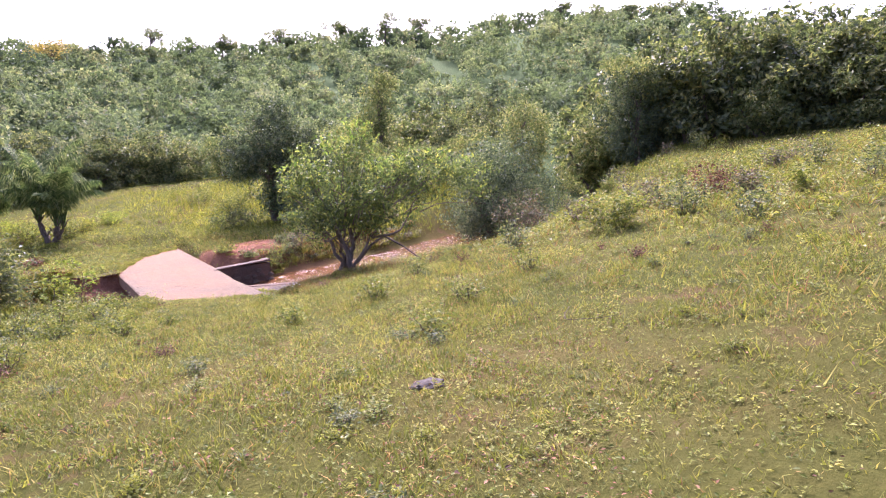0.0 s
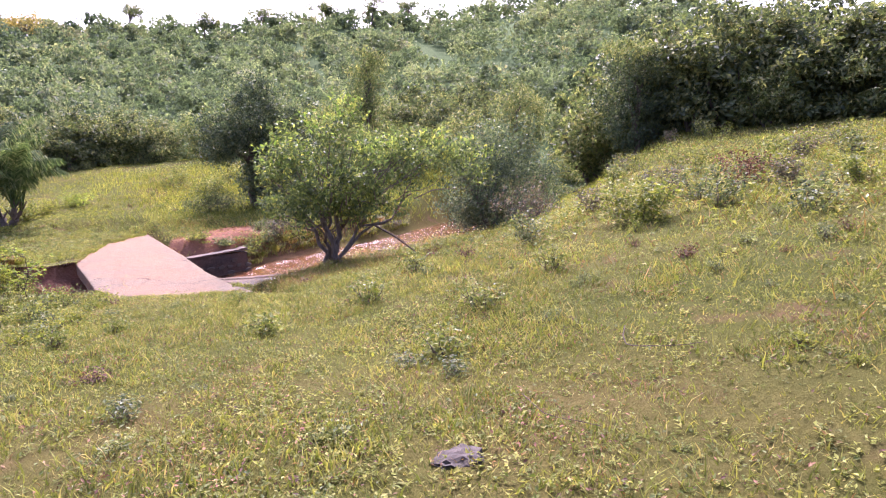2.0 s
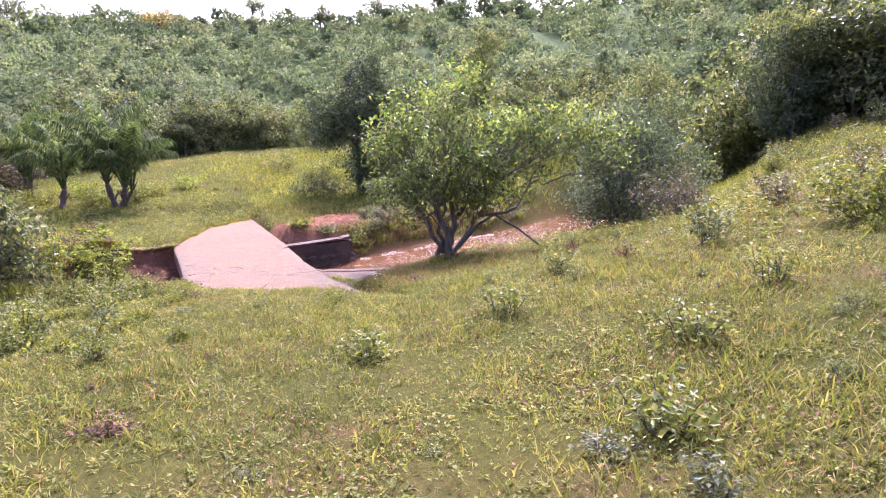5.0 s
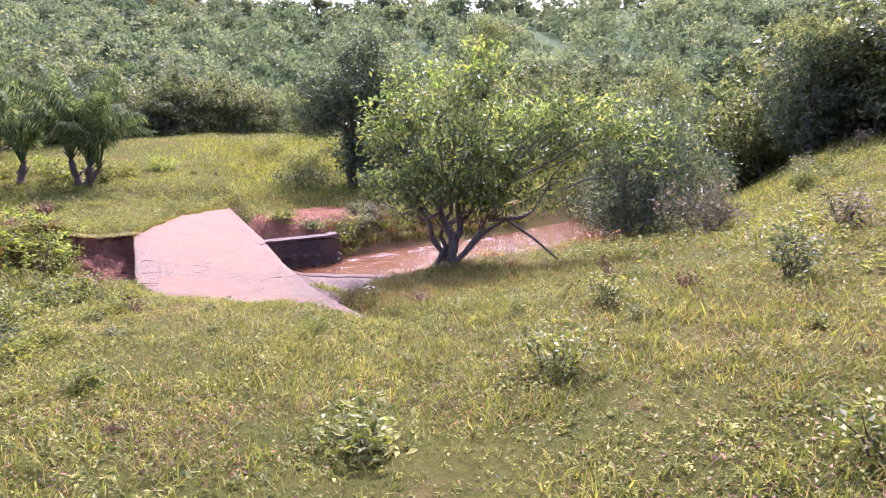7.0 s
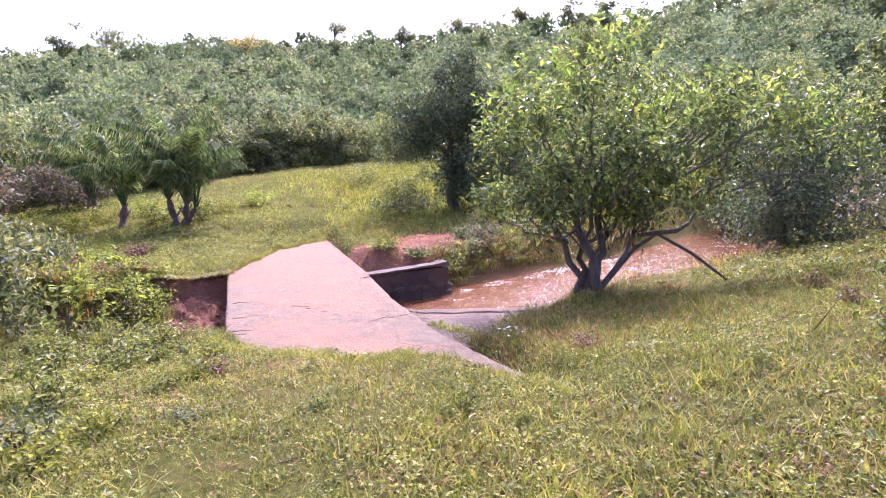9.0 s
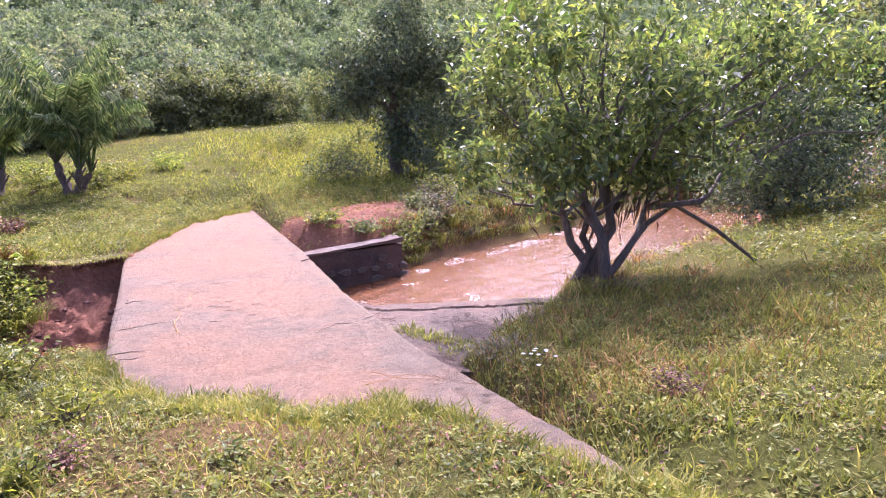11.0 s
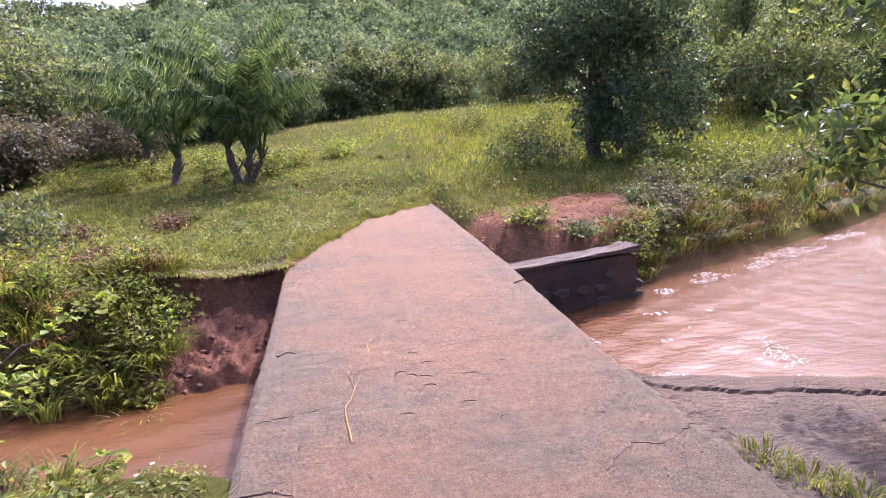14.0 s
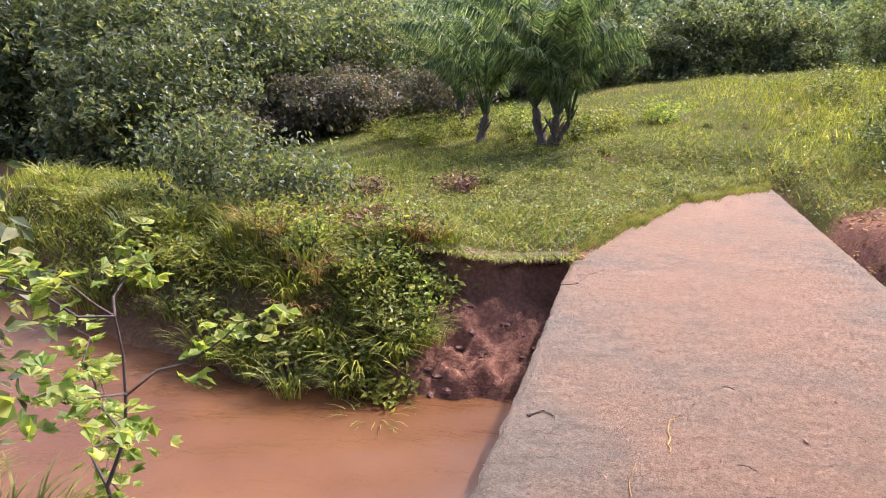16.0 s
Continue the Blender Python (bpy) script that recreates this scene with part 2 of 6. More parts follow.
# paler, bluer leaf stops carry the haze over the distant hillside
L_WOOD = leaf_mat("hazed_hill_canopy", [(0.0, (0.100, 0.142, 0.092)), (0.4, (0.165, 0.215, 0.130)), (0.75, (0.228, 0.272, 0.168)), (1.0, (0.285, 0.290, 0.190))], 0.6, 0.40, 0.05, True, gloss=0.12, blue=1.1)
L_GOLD = leaf_mat("golden_leaves", [(0.0, (0.270, 0.225, 0.075)), (1.0, (0.500, 0.410, 0.130))], 0.6, 0.4, 0.4)
L_GRASS = leaf_mat("grass_blades", [(0.0, (0.135, 0.165, 0.042)), (0.5, (0.235, 0.258, 0.066)), (0.85, (0.320, 0.300, 0.100)), (1.0, (0.40, 0.33, 0.17))], 0.55, 0.35, 0.5, gloss=0.15, blue=0.86)
L_LUSH = leaf_mat("lush_grass", [(0.0, (0.142, 0.176, 0.040)), (0.6, (0.262, 0.288, 0.058)), (1.0, (0.385, 0.360, 0.098))], 0.5, 0.42, 0.5, gloss=0.15, blue=0.86)
L_DRY = leaf_mat("dry_stalks", [(0.0, (0.158, 0.090, 0.044)), (0.6, (0.317, 0.192, 0.094)), (1.0, (0.502, 0.324, 0.177))], 0.7, 0.2, 0.8, gloss=0.1, blue=0.86)
L_WEED = leaf_mat("weed_leaves", [(0.0, (0.111, 0.147, 0.043)), (0.6, (0.206, 0.241, 0.064)), (1.0, (0.358, 0.346, 0.116))], 0.5, 0.38, 0.7, gloss=0.25, blue=0.86)
L_ROSETTE = leaf_mat("rosette_leaves", [(0.0, (0.080, 0.108, 0.034)), (0.4, (0.155, 0.186, 0.052)), (0.75, (0.255, 0.270, 0.080)), (0.92, (0.320, 0.305, 0.112)), (1.0, (0.26, 0.160, 0.085))], 0.55, 0.35, 0.7, True, gloss=0.15, blue=0.86)
L_DEAD = leaf_mat("dead_weed", [(0.0, (0.102, 0.050, 0.031)), (0.7, (0.222, 0.116, 0.068)), (1.0, (0.375, 0.217, 0.121))], 0.8, 0.15, 0.8)
M_PETAL = plain_mat("white_petal", (0.62, 0.62, 0.52), (0.80, 0.80, 0.70), 30.0, 0.6)
M_DUNG = plain_mat("dried_dung", (0.022, 0.016, 0.012), (0.085, 0.065, 0.05), 25.0, 0.95)
# near-white colour stands in for sun glints as well as foam
M_FOAM_GLINT = plain_mat("foam_and_glints", (0.42, 0.36, 0.30), (0.72, 0.66, 0.60), 40.0, 0.35)
M_CLOD = plain_mat("red_clod", (0.075, 0.032, 0.022), (0.19, 0.09, 0.066), 14.0, 0.95)


# ---- mesh tools ----
def make_mesh(name, v, f, mat, smooth=False):
    """A mesh from arrays of corners and of faces that all have as many corners."""
    v, f = np.asarray(v, np.float32).reshape(-1, 3), np.asarray(f, np.int32)
    me = bpy.data.meshes.new(name)
    me.vertices.add(len(v))
    me.vertices.foreach_set("co", v.ravel())
    me.loops.add(f.size)
    me.loops.foreach_set("vertex_index", f.ravel())
    me.polygons.add(len(f))
    me.polygons.foreach_set("loop_start", np.arange(0, f.size, f.shape[1], dtype=np.int32))
    me.polygons.foreach_set("use_smooth", np.full(len(f), smooth))
    me.update(calc_edges=True)
    me.materials.append(mat)
    return me


def part(name, me, parent=None, label=""):
    ob = new(name, me)
    ob.parent = parent
    return tagged(ob, label)


def part_bm(name, bm, mat, parent=None, label="", smooth=False):
    me = bpy.data.meshes.new(name)
    bmesh.ops.recalc_face_normals(bm, faces=bm.faces)
    for f in bm.faces:
        f.smooth = smooth
    bm.to_mesh(me)
    bm.free()
    me.materials.append(mat)
    return part(name, me, parent, label)


def thing(name, label, category, group="", at=(0, 0, 0)):
    ob = new(name)
    ob.empty_display_size = 0.2
    ob.location = at
    return tagged(ob, label, category, group)


def unit(a):
    return a / np.maximum(np.linalg.norm(a, axis=-1, keepdims=True), 1e-9)


def leaf_quads(c, along, normal, length, width):
    """Kite-shaped leaves, lightly folded along the middle: corners and faces."""
    side = unit(np.cross(along, normal))
    up = unit(np.cross(side, along))
    length, width = np.broadcast_to(length, len(c))[:, None], np.broadcast_to(width, len(c))[:, None]
    base, tip = c - along * length * 0.5, c + along * length * 0.5
    mid = c - along * length * 0.06 + up * width * 0.22
    v = np.stack([base, mid + side * width * 0.5, tip, mid - side * width * 0.5], 1).reshape(-1, 3)
    return v, np.arange(len(v)).reshape(-1, 4)


def joined(pieces):
    vs, fs, n = [], [], 0
    for v, f in pieces:
        vs.append(v)
        fs.append(f + n)
        n += len(v)
    return np.concatenate(vs), np.concatenate(fs)


def tube(points, radii, sides=7, rng=None, rough=0.0):
    p, r = np.asarray(points, float), np.asarray(radii, float)
    t = unit(np.gradient(p, axis=0))
    ref = np.where(np.abs(t[:, 2:3]) > 0.9, [[1.0, 0, 0]], [[0, 0, 1.0]])
    a = unit(np.cross(t, ref))
    b = np.cross(t, a)
    ang = np.linspace(0, 2 * np.pi, sides, endpoint=False)
    rr = r[:, None] * (1 + (rng.normal(0, rough, (len(p), sides)) if rng is not None and rough else 0))
    v = p[:, None] + rr[..., None] * (np.cos(ang)[None, :, None] * a[:, None] + np.sin(ang)[None, :, None] * b[:, None])
    f = []
    for i in range(len(p) - 1):
        for k in range(sides):
            j = (k + 1) % sides
            f.append((i * sides + k, i * sides + j, (i + 1) * sides + j, (i + 1) * sides + k))
    return v.reshape(-1, 3), np.array(f)


def bent(rng, start, end, n=6, wobble=0.06, sag=0.0):
    s, e = np.asarray(start, float), np.asarray(end, float)
    t = np.linspace(0, 1, n)[:, None]
    p = s + (e - s) * t
    size = np.linalg.norm(e - s)
    p[1:-1] += rng.normal(0, wobble * size, (n - 2, 3))
    p[:, 2] += sag * size * 4 * (t[:, 0] * (1 - t[:, 0]))
    return p


def in_lobes(rng, lobes, n, shell=0.55):
    """Points in a set of ellipsoids (centre, radii), thicker towards the skin, and the way out from the middle."""
    vol = np.array([np.prod(r) ** 0.75 for _, r in lobes])
    pick = rng.choice(len(lobes), n, p=vol / vol.sum())
    d = unit(rng.normal(size=(n, 3)))
    rad = shell + (1 - shell) * rng.random(n) ** 0.7
    rad *= 1 + rng.normal(0, 0.09, n)
    cen, siz = np.array([l[0] for l in lobes], float)[pick], np.array([l[1] for l in lobes], float)[pick]
    return cen + d * siz * rad[:, None], d


def foliage(rng, lobes, n, length, width, shell=0.55, droop=0.25, per=5, spread=0.12, floor_z=None, swell=0.35):
    """Leaves in sprigs: each sprig has a few leaves that fan out from one point."""
    k = max(1, n // per)
    c, out = in_lobes(rng, lobes, k, shell)
    c = np.repeat(c, per, 0) + rng.normal(0, spread, (k * per, 3))
    out = np.repeat(out, per, 0)
    along = unit(out * 0.5 + rng.normal(0, 0.75, (len(c), 3)) - [0, 0, droop])
    normal = unit(np.array([0, 0, 0.8]) + out * swell + rng.normal(0, 0.55 if swell < 1 else 0.4 if swell < 1.3 else 0.26, (len(c), 3)))
    if floor_z is not None:
        keep = c[:, 2] > floor_z
        c, along, normal = c[keep], along[keep], normal[keep]
    s = rng.uniform(0.65, 1.25, len(c))
    return leaf_quads(c, along, normal, length * s, width * s)


def smooth01(a, lo, hi):
    t = np.clip((a - lo) / (hi - lo), 0, 1)
    return t * t * (3 - 2 * t)


# ---- shape of the land ----
STREAM = np.array([
    (-45, 24), (-24, 12), (-16.8, 6.8), (-12.0, 0.4), (-6.5, -1.95), (-2.6, -2.80), (0.0, -2.50), (2.7, -2.10),
    (5.0, -1.55), (8.0, -0.30), (12.5, 2.05), (18.0, 6.1), (24.5, 11.4), (40.0, 25.0), (80, 60)], float)
HALF = np.array([1.4, 1.4, 1.4, 1.3, 1.15, 1.08, 1.35, 1.65, 1.95, 2.1, 2.1, 1.9, 1.7, 1.5, 1.5])


def water_z(x):
    """The stream falls quickly from the pool beside the wing wall to the slack reach below the deck."""
    return np.interp(x, [-3.0, 0.0, 2.7, 5.2, 10.0, 25.0], [-0.97, -0.95, -0.86, -0.68, -0.62, -0.55])


SKY_AZ = np.array([-180, -120, -70, -42, -32, -26, -22, -15, -9, -1, 7, 16, 21, 30, 38, 45, 50, 55, 61, 75, 100, 140, 180], float)
SKY_EL = np.array([2.0, 2.0, 3.5, 5.5, 7.0, 8.6, 9.4, 9.8, 11.4, 12.2, 12.2, 12.4, 13.0, 13.7, 14.1, 14.8, 14.6, 13.8, 12.0, 8.0, 5.0, 2.5, 2.0])


def to_stream(x, y):
    """Distance to the stream's middle line, its half width there, and whether the point lies beyond it (+) or on the near side (-)."""
    best = np.full(x.shape, 1e9)
    half, side = np.zeros(x.shape), np.zeros(x.shape)
    for i in range(len(STREAM) - 1):
        a, b = STREAM[i], STREAM[i + 1]
        d = b - a
        t = np.clip(((x - a[0]) * d[0] + (y - a[1]) * d[1]) / (d @ d), 0, 1)
        px, py = x - a[0] - t * d[0], y - a[1] - t * d[1]
        dist = np.hypot(px, py)
        near = dist < best
        best = np.where(near, dist, best)
        half = np.where(near, HALF[i] + t * (HALF[i + 1] - HALF[i]), half)
        side = np.where(near, np.sign(d[0] * py - d[1] * px), side)
    return best, half, side


def slab_z(y):
    return 0.085 * np.maximum(0, -6.2 - y) + 0.016 * np.maximum(0, y)


def bumps(x, y, scale, seed):
    a = seed * 1.7
    return (np.sin(x * scale + a) * np.cos(y * scale * 0.83 - a) + 0.5 * np.sin(x * scale * 2.3 - y * scale * 1.7 + a)
            + 0.35 * np.cos(y * scale * 3.1 + x * scale * 1.3 - a)) / 1.85


def patches(x, y, size, seed):
    """Uneven patches about that many metres across, from 0 to 1."""
    g = np.random.default_rng(seed).random((128, 128))
    u, v = np.asarray(x) / size + 640, np.asarray(y) / size + 640
    i, j = np.floor(u).astype(int), np.floor(v).astype(int)
    a, b = u - i, v - j
    a, b = a * a * (3 - 2 * a), b * b * (3 - 2 * b)
    at = lambda p, q: g[p % 128, q % 128]
    return (at(i, j) * (1 - a) + at(i + 1, j) * a) * (1 - b) + (at(i, j + 1) * (1 - a) + at(i + 1, j + 1) * a) * b


def heap(x, y):
    """Squared distance from the red soil heap, 1 at its rim."""
    u, v = 0.8 * (x - 4.55) + 0.6 * (y - 2.5), -0.6 * (x - 4.55) + 0.8 * (y - 2.5)
    return (u / 2.5) ** 2 + (v / 1.35) ** 2


def sill_far(x):
    """Line of the sill's edge at the water."""
    return -3.76 - 0.26 * (x - 3.0)


def sill_right(y):
    """Line where the grass begins beside the sill."""
    return np.interp(y, [-6.3, -5.8, -5.6, -5.2, -4.66, -4.2], [2.95, 3.4, 3.85, 4.35, 4.9, 5.35])


def land(x, y):
    """Height of the ground."""
    x, y = np.asarray(x, float), np.asarray(y, float)
    d, half, side = to_stream(x, y)
    near = 0.085 * np.maximum(0, -6.2 - np.maximum(y, -24)) + 0.14 * np.clip(x - 2, 0, 30) * smooth01(d, 2.2, 10)
    near = near - 0.05 * np.clip(-x - 1.0, 0, 8) * smooth01(d, 2.0, 6) + 0.06 * bumps(x, y, 0.45, 1)
    yc, xc = np.clip(y, 0, 27), np.clip(x, -22, 30)
    far = 0.06 + 0.1 * np.maximum(0, yc - 3) + 0.065 * np.maximum(0, xc) * smooth01(y, 4, 20) + 0.12 * np.minimum(0, xc) * smooth01(y, 2, 9)
    far = far + 0.05 * bumps(x, y, 0.4, 2)
    z = near + (far - near) * smooth01(side * d, -2.5, 2.5)
    # the ground laps over both ends of the crossing
    on = smooth01(x, -0.35, 0.0) * (1 - smooth01(x, 2.7, 3.1))
    far_edge = np.interp(x, [0, 0.5, 1.3, 2.8], [0.15, 2.2, 4.4, 6.4])
    near_edge = np.interp(x, [0, 0.4, 1.3, 2.1, 2.6], [-5.5, -6.5, -7.35, -7.75, -9.3])
    lap = slab_z(y) + np.clip(0.16 * np.maximum(y - far_edge, near_edge - y) + 0.022 * bumps(x, y, 3.1, 2) + 0.016 * bumps(x, y, 9.0, 3), -0.4, 0.07)
    z = np.where((y > -12) & (y < 8.5), z + (lap - z) * on * smooth01(y, -12, -9.5) * (1 - smooth01(y, 6.8, 8.5)), z)
    # red soil heap behind the wing wall
    z = z + 0.26 * np.exp(-heap(x, y)) * (1 + 0.35 * bumps(x, y, 3.3, 6))
    # hills
    r, az = np.hypot(x, y + 10), np.degrees(np.arctan2(x, y + 10))
    crest = np.tan(np.radians(np.interp(az, SKY_AZ, SKY_EL))) * 150 - 2.0
    up = np.clip((r - 44) / 106, 0, 1)
    hill = 2.0 + (crest - 2.0) * (0.75 * up + 0.25 * up**1.5) + 1.6 * bumps(x, y, 0.055, 3) * smooth01(r, 50, 90)
    z = z + (hill - z) * smooth01(r, 38, 60)
    # the bed and its banks
    e = d - half + 60 * smooth01(r, 31, 37)
    bank = np.where(side > 0, np.where(x < 0.3, 1.38, 1.25 - 0.15 * smooth01(x, 5.0, 7.0)), np.where(x < 1, 1.0, 0.75))
    t = np.clip(e / bank, 0, 1)
    ease = t * t * (3 - 2 * t)
    cut = smooth01(x, -2.0, -1.2) * (1 - smooth01(x, 2.2, 3.0)) * (side > 0)
    tw = t + 0.07 * bumps(x, y, 5.5, 5) + 0.05 * bumps(x, y, 13.0, 9)
    slope = np.clip(0.09 + 0.64 * tw + 0.06 * bumps(x, y, 8.0, 11) + 0.05 * bumps(x, y, 17.0, 12), 0, 1) * np.clip(t / 0.10, 0, 1)
    scarp = np.clip(0.61 + 0.39 * (tw - 0.82) / 0.10, 0, 1)
    ease = ease * (1 - cut) + cut * np.where(tw < 0.82, slope, scarp)
    low = water_z(x) - 0.03
    lip = z + 0.05 * np.sin(x * 3.1 + y * 2.2) * np.exp(-((e - bank) / 0.7) ** 2)
    z = np.where(e < 0, low - np.minimum(0.45, -e * 0.7), np.where(e < bank, low + (lip - low) * ease, lip))
    dip = smooth01(x, 2.3, 2.6) * (1 - smooth01(x - sill_right(y), -0.1, 0.3)) * smooth01(y, -6.35, -6.1) * (1 - smooth01(y, -3.6, -3.4))
    return np.where(dip > 0, np.minimum(z, z + (-0.95 - z) * dip), z)


def land1(x, y):
    return float(land(np.array([x]), np.array([y]))[0])


# ---- ground ----
def axis_steps(pieces):
    out = []
    for lo, hi, step in pieces:
        out.append(np.arange(lo, hi - step * 0.01, step))
    return np.concatenate(out)


def stretched(start, first, grow, count, sign):
    s = start + sign * np.cumsum(first * grow ** np.arange(count))
    return s if sign > 0 else s[::-1]


def build_ground():
    xs = np.concatenate([stretched(-9, 0.16, 1.10, 62, -1), axis_steps([(-9, -2.2, 0.11), (-2.2, 0.3, 0.045), (0.3, 9, 0.11)]), stretched(8.9, 0.14, 1.10, 62, 1)])
    ys = np.concatenate([stretched(-24, 0.5, 1.16, 34, -1), axis_steps([(-24, -10, 0.3), (-10, -2.6, 0.11), (-2.6, 0.6, 0.045), (0.6, 7, 0.11), (7, 12, 0.25)]), stretched(11.8, 0.3, 1.085, 72, 1)])
    gx, gy = np.meshgrid(xs, ys)
    z = land(gx, gy)
    d, half, side = to_stream(gx, gy)
    e = d - half + 60 * smooth01(np.hypot(gx, gy + 10), 31, 37)
    bare = (1 - smooth01(e, 0.55, 1.0)) * np.where((side > 0) & ((gx < -1.4) | (gx > 4.8)), np.where(gx > 4.8, 0.5 - 0.35 * smooth01(gx, 7.0, 10.0), 0.6), 1.0)
    cut = smooth01(gx, -1.7, -1.1) * (1 - smooth01(gx, 2.4, 3.2)) * (side > 0)
    bare = np.maximum(bare, cut * (1 - smooth01(e, 1.26, 1.46)))
    bare = np.maximum(bare, 0.97 * (1 - smooth01(heap(gx, gy), 0.85, 1.5)))
    bare = np.maximum(bare, 0.55 * np.exp(-((gx - 1.6) / 1.6) ** 2 - ((np.abs(gy + 7.6)) / 0.7) ** 2))
    rim = gy - np.interp(gx, [0, 0.5, 1.3, 2.8], [0.15, 2.2, 4.4, 6.4]) + 0.15 * bumps(gx, gy, 4.0, 5)
    bare = np.maximum(bare, 0.75 * np.exp(-(np.where(rim < 0, 0, rim) / 0.35) ** 2) * smooth01(gx, -0.5, 0.1) * (1 - smooth01(gx, 2.6, 3.0)) * (gy > -0.5))
    path = np.exp(-((gx - (4.0 + 0.25 * (gy - 12))) / 0.7) ** 2) * smooth01(gy, 9, 13) * (1 - smooth01(gy, 20, 26))
    bare = np.clip(np.maximum(bare, 0.35 * path), 0, 1)
    rough = np.random.default_rng(5).normal(0, 1, z.shape)
    z = z + rough * np.where((e > -0.2) & (e < 1.7), 0.012 * bare, 0.008)
    # broken, crumbling soil on the eroded bank
    for i, j in zip(*np.nonzero((bare > 0.15) & (e > -0.15) & (e < 1.8) & (np.abs(gx - 0.2) < 5) & (np.abs(gy) < 6))):
        p = Vector((gx[i, j], gy[i, j], 0.3))
        crumb = abs(noise.noise(p * 4.1)) * 0.9 + abs(noise.noise(p * 9.7)) * 0.45 + 0.25 * noise.noise(p * 21.0)
        z[i, j] += (crumb - 0.35) * bare[i, j] * (0.075 + 0.09 * cut[i, j]) * min(1.0, max(0.0, (e[i, j] + 0.15) * 4))
    ny, nx = gx.shape
    idx = np.arange(nx * ny).reshape(ny, nx)
    f = np.stack([idx[:-1, :-1], idx[:-1, 1:], idx[1:, 1:], idx[1:, :-1]], -1).reshape(-1, 4)
    me = make_mesh("ground", np.stack([gx, gy, z], -1).reshape(-1, 3), f, M_GROUND, True)
    r = np.hypot(gx, gy + 10)
    wood = me.attributes.new("litter", "FLOAT", "POINT")
    wood.data.foreach_set("value", (smooth01(r, 36, 46) * smooth01(gy, -40, 0)).ravel().astype(np.float32))
    at = me.attributes.new("bare", "FLOAT", "POINT")
    at.data.foreach_set("value", bare.ravel().astype(np.float32))
    return tagged(new("ground", me), "grassy meadow and eroded red soil banks rising to hills", "ground", kind="structure")


def build_overhang():
    """Sod that hangs over the hollow at the top of the eroded bank."""
    rng = np.random.default_rng(17)
    xs = np.linspace(-1.55, -0.02, 90)
    line = 0.07 - 0.22 * (xs / -1.45) ** 1.5
    front = line - 0.03 - 0.07 * np.sin(xs * 7.0) - 0.16 * (patches(xs, 0 * xs, 0.17, 61) - 0.5) - 0.08 * (patches(xs, 0 * xs, 0.06, 62) - 0.5) + rng.normal(0, 0.018, 90)
    back = line + 0.22
    top = land(xs, back) + 0.012
    u = np.array([0.0, 0.25, 0.6, 0.9, 1.0, 1.0, 0.9, 0.55, 0.0])
    drop = np.array([0.05, 0.0, -0.005, -0.015, -0.045, -0.065, -0.080, -0.10, -0.14])
    gy = back[:, None] + (front - back)[:, None] * u
    gz = top[:, None] + drop + rng.normal(0, 0.008, gy.shape)
    gz[:, 0] = top - 0.03
    gx = np.repeat(xs[:, None], len(u), 1)
    idx = np.arange(gx.size).reshape(gx.shape)
    f = np.stack([idx[:-1, :-1], idx[:-1, 1:], idx[1:, 1:], idx[1:, :-1]], -1).reshape(-1, 4)
    me = make_mesh("sod_overhang", np.stack([gx, gy, gz], -1).reshape(-1, 3), f, M_CLOD)
    tagged(new("sod_overhang", me), "crumbling red sod overhanging the eroded bank", "sod", kind="structure")


build_ground()
build_overhang()


def build_water():
    s = np.linspace(0, 1, 260)
    keep = STREAM[2:13]
    seg = np.r_[0, np.cumsum(np.hypot(*np.diff(keep, axis=0).T))]
    t = s * seg[-1]
    cx, cy = np.interp(t, seg, keep[:, 0]), np.interp(t, seg, keep[:, 1])
    h = np.interp(t, seg, HALF[2:13]) + 0.3
    tx, ty = np.gradient(cx), np.gradient(cy)
    n = np.hypot(tx, ty)
    nx, ny = -ty / n, tx / n
    u = np.linspace(-1, 1, 33)
    gx, gy = cx[:, None] + nx[:, None] * h[:, None] * u, cy[:, None] + ny[:, None] * h[:, None] * u
    z = water_z(gx) + 0.008 * np.sin(gx * 9 + gy * 5) + 0.007 * np.sin(gx * 5 - gy * 11 + 1.3) + 0.006 * np.sin(gy * 17 + gx * 14)
    idx = np.arange(gx.size).reshape(gx.shape)
    f = np.stack([idx[:-1, :-1], idx[:-1, 1:], idx[1:, 1:], idx[1:, :-1]], -1).reshape(-1, 4)[:, ::-1]
    me = make_mesh("water", np.stack([gx, gy, z], -1).reshape(-1, 3), f, M_WATER, True)
    tagged(new("water", me), "muddy brown water of a shallow rippling stream", "stream", kind="structure")


build_water()


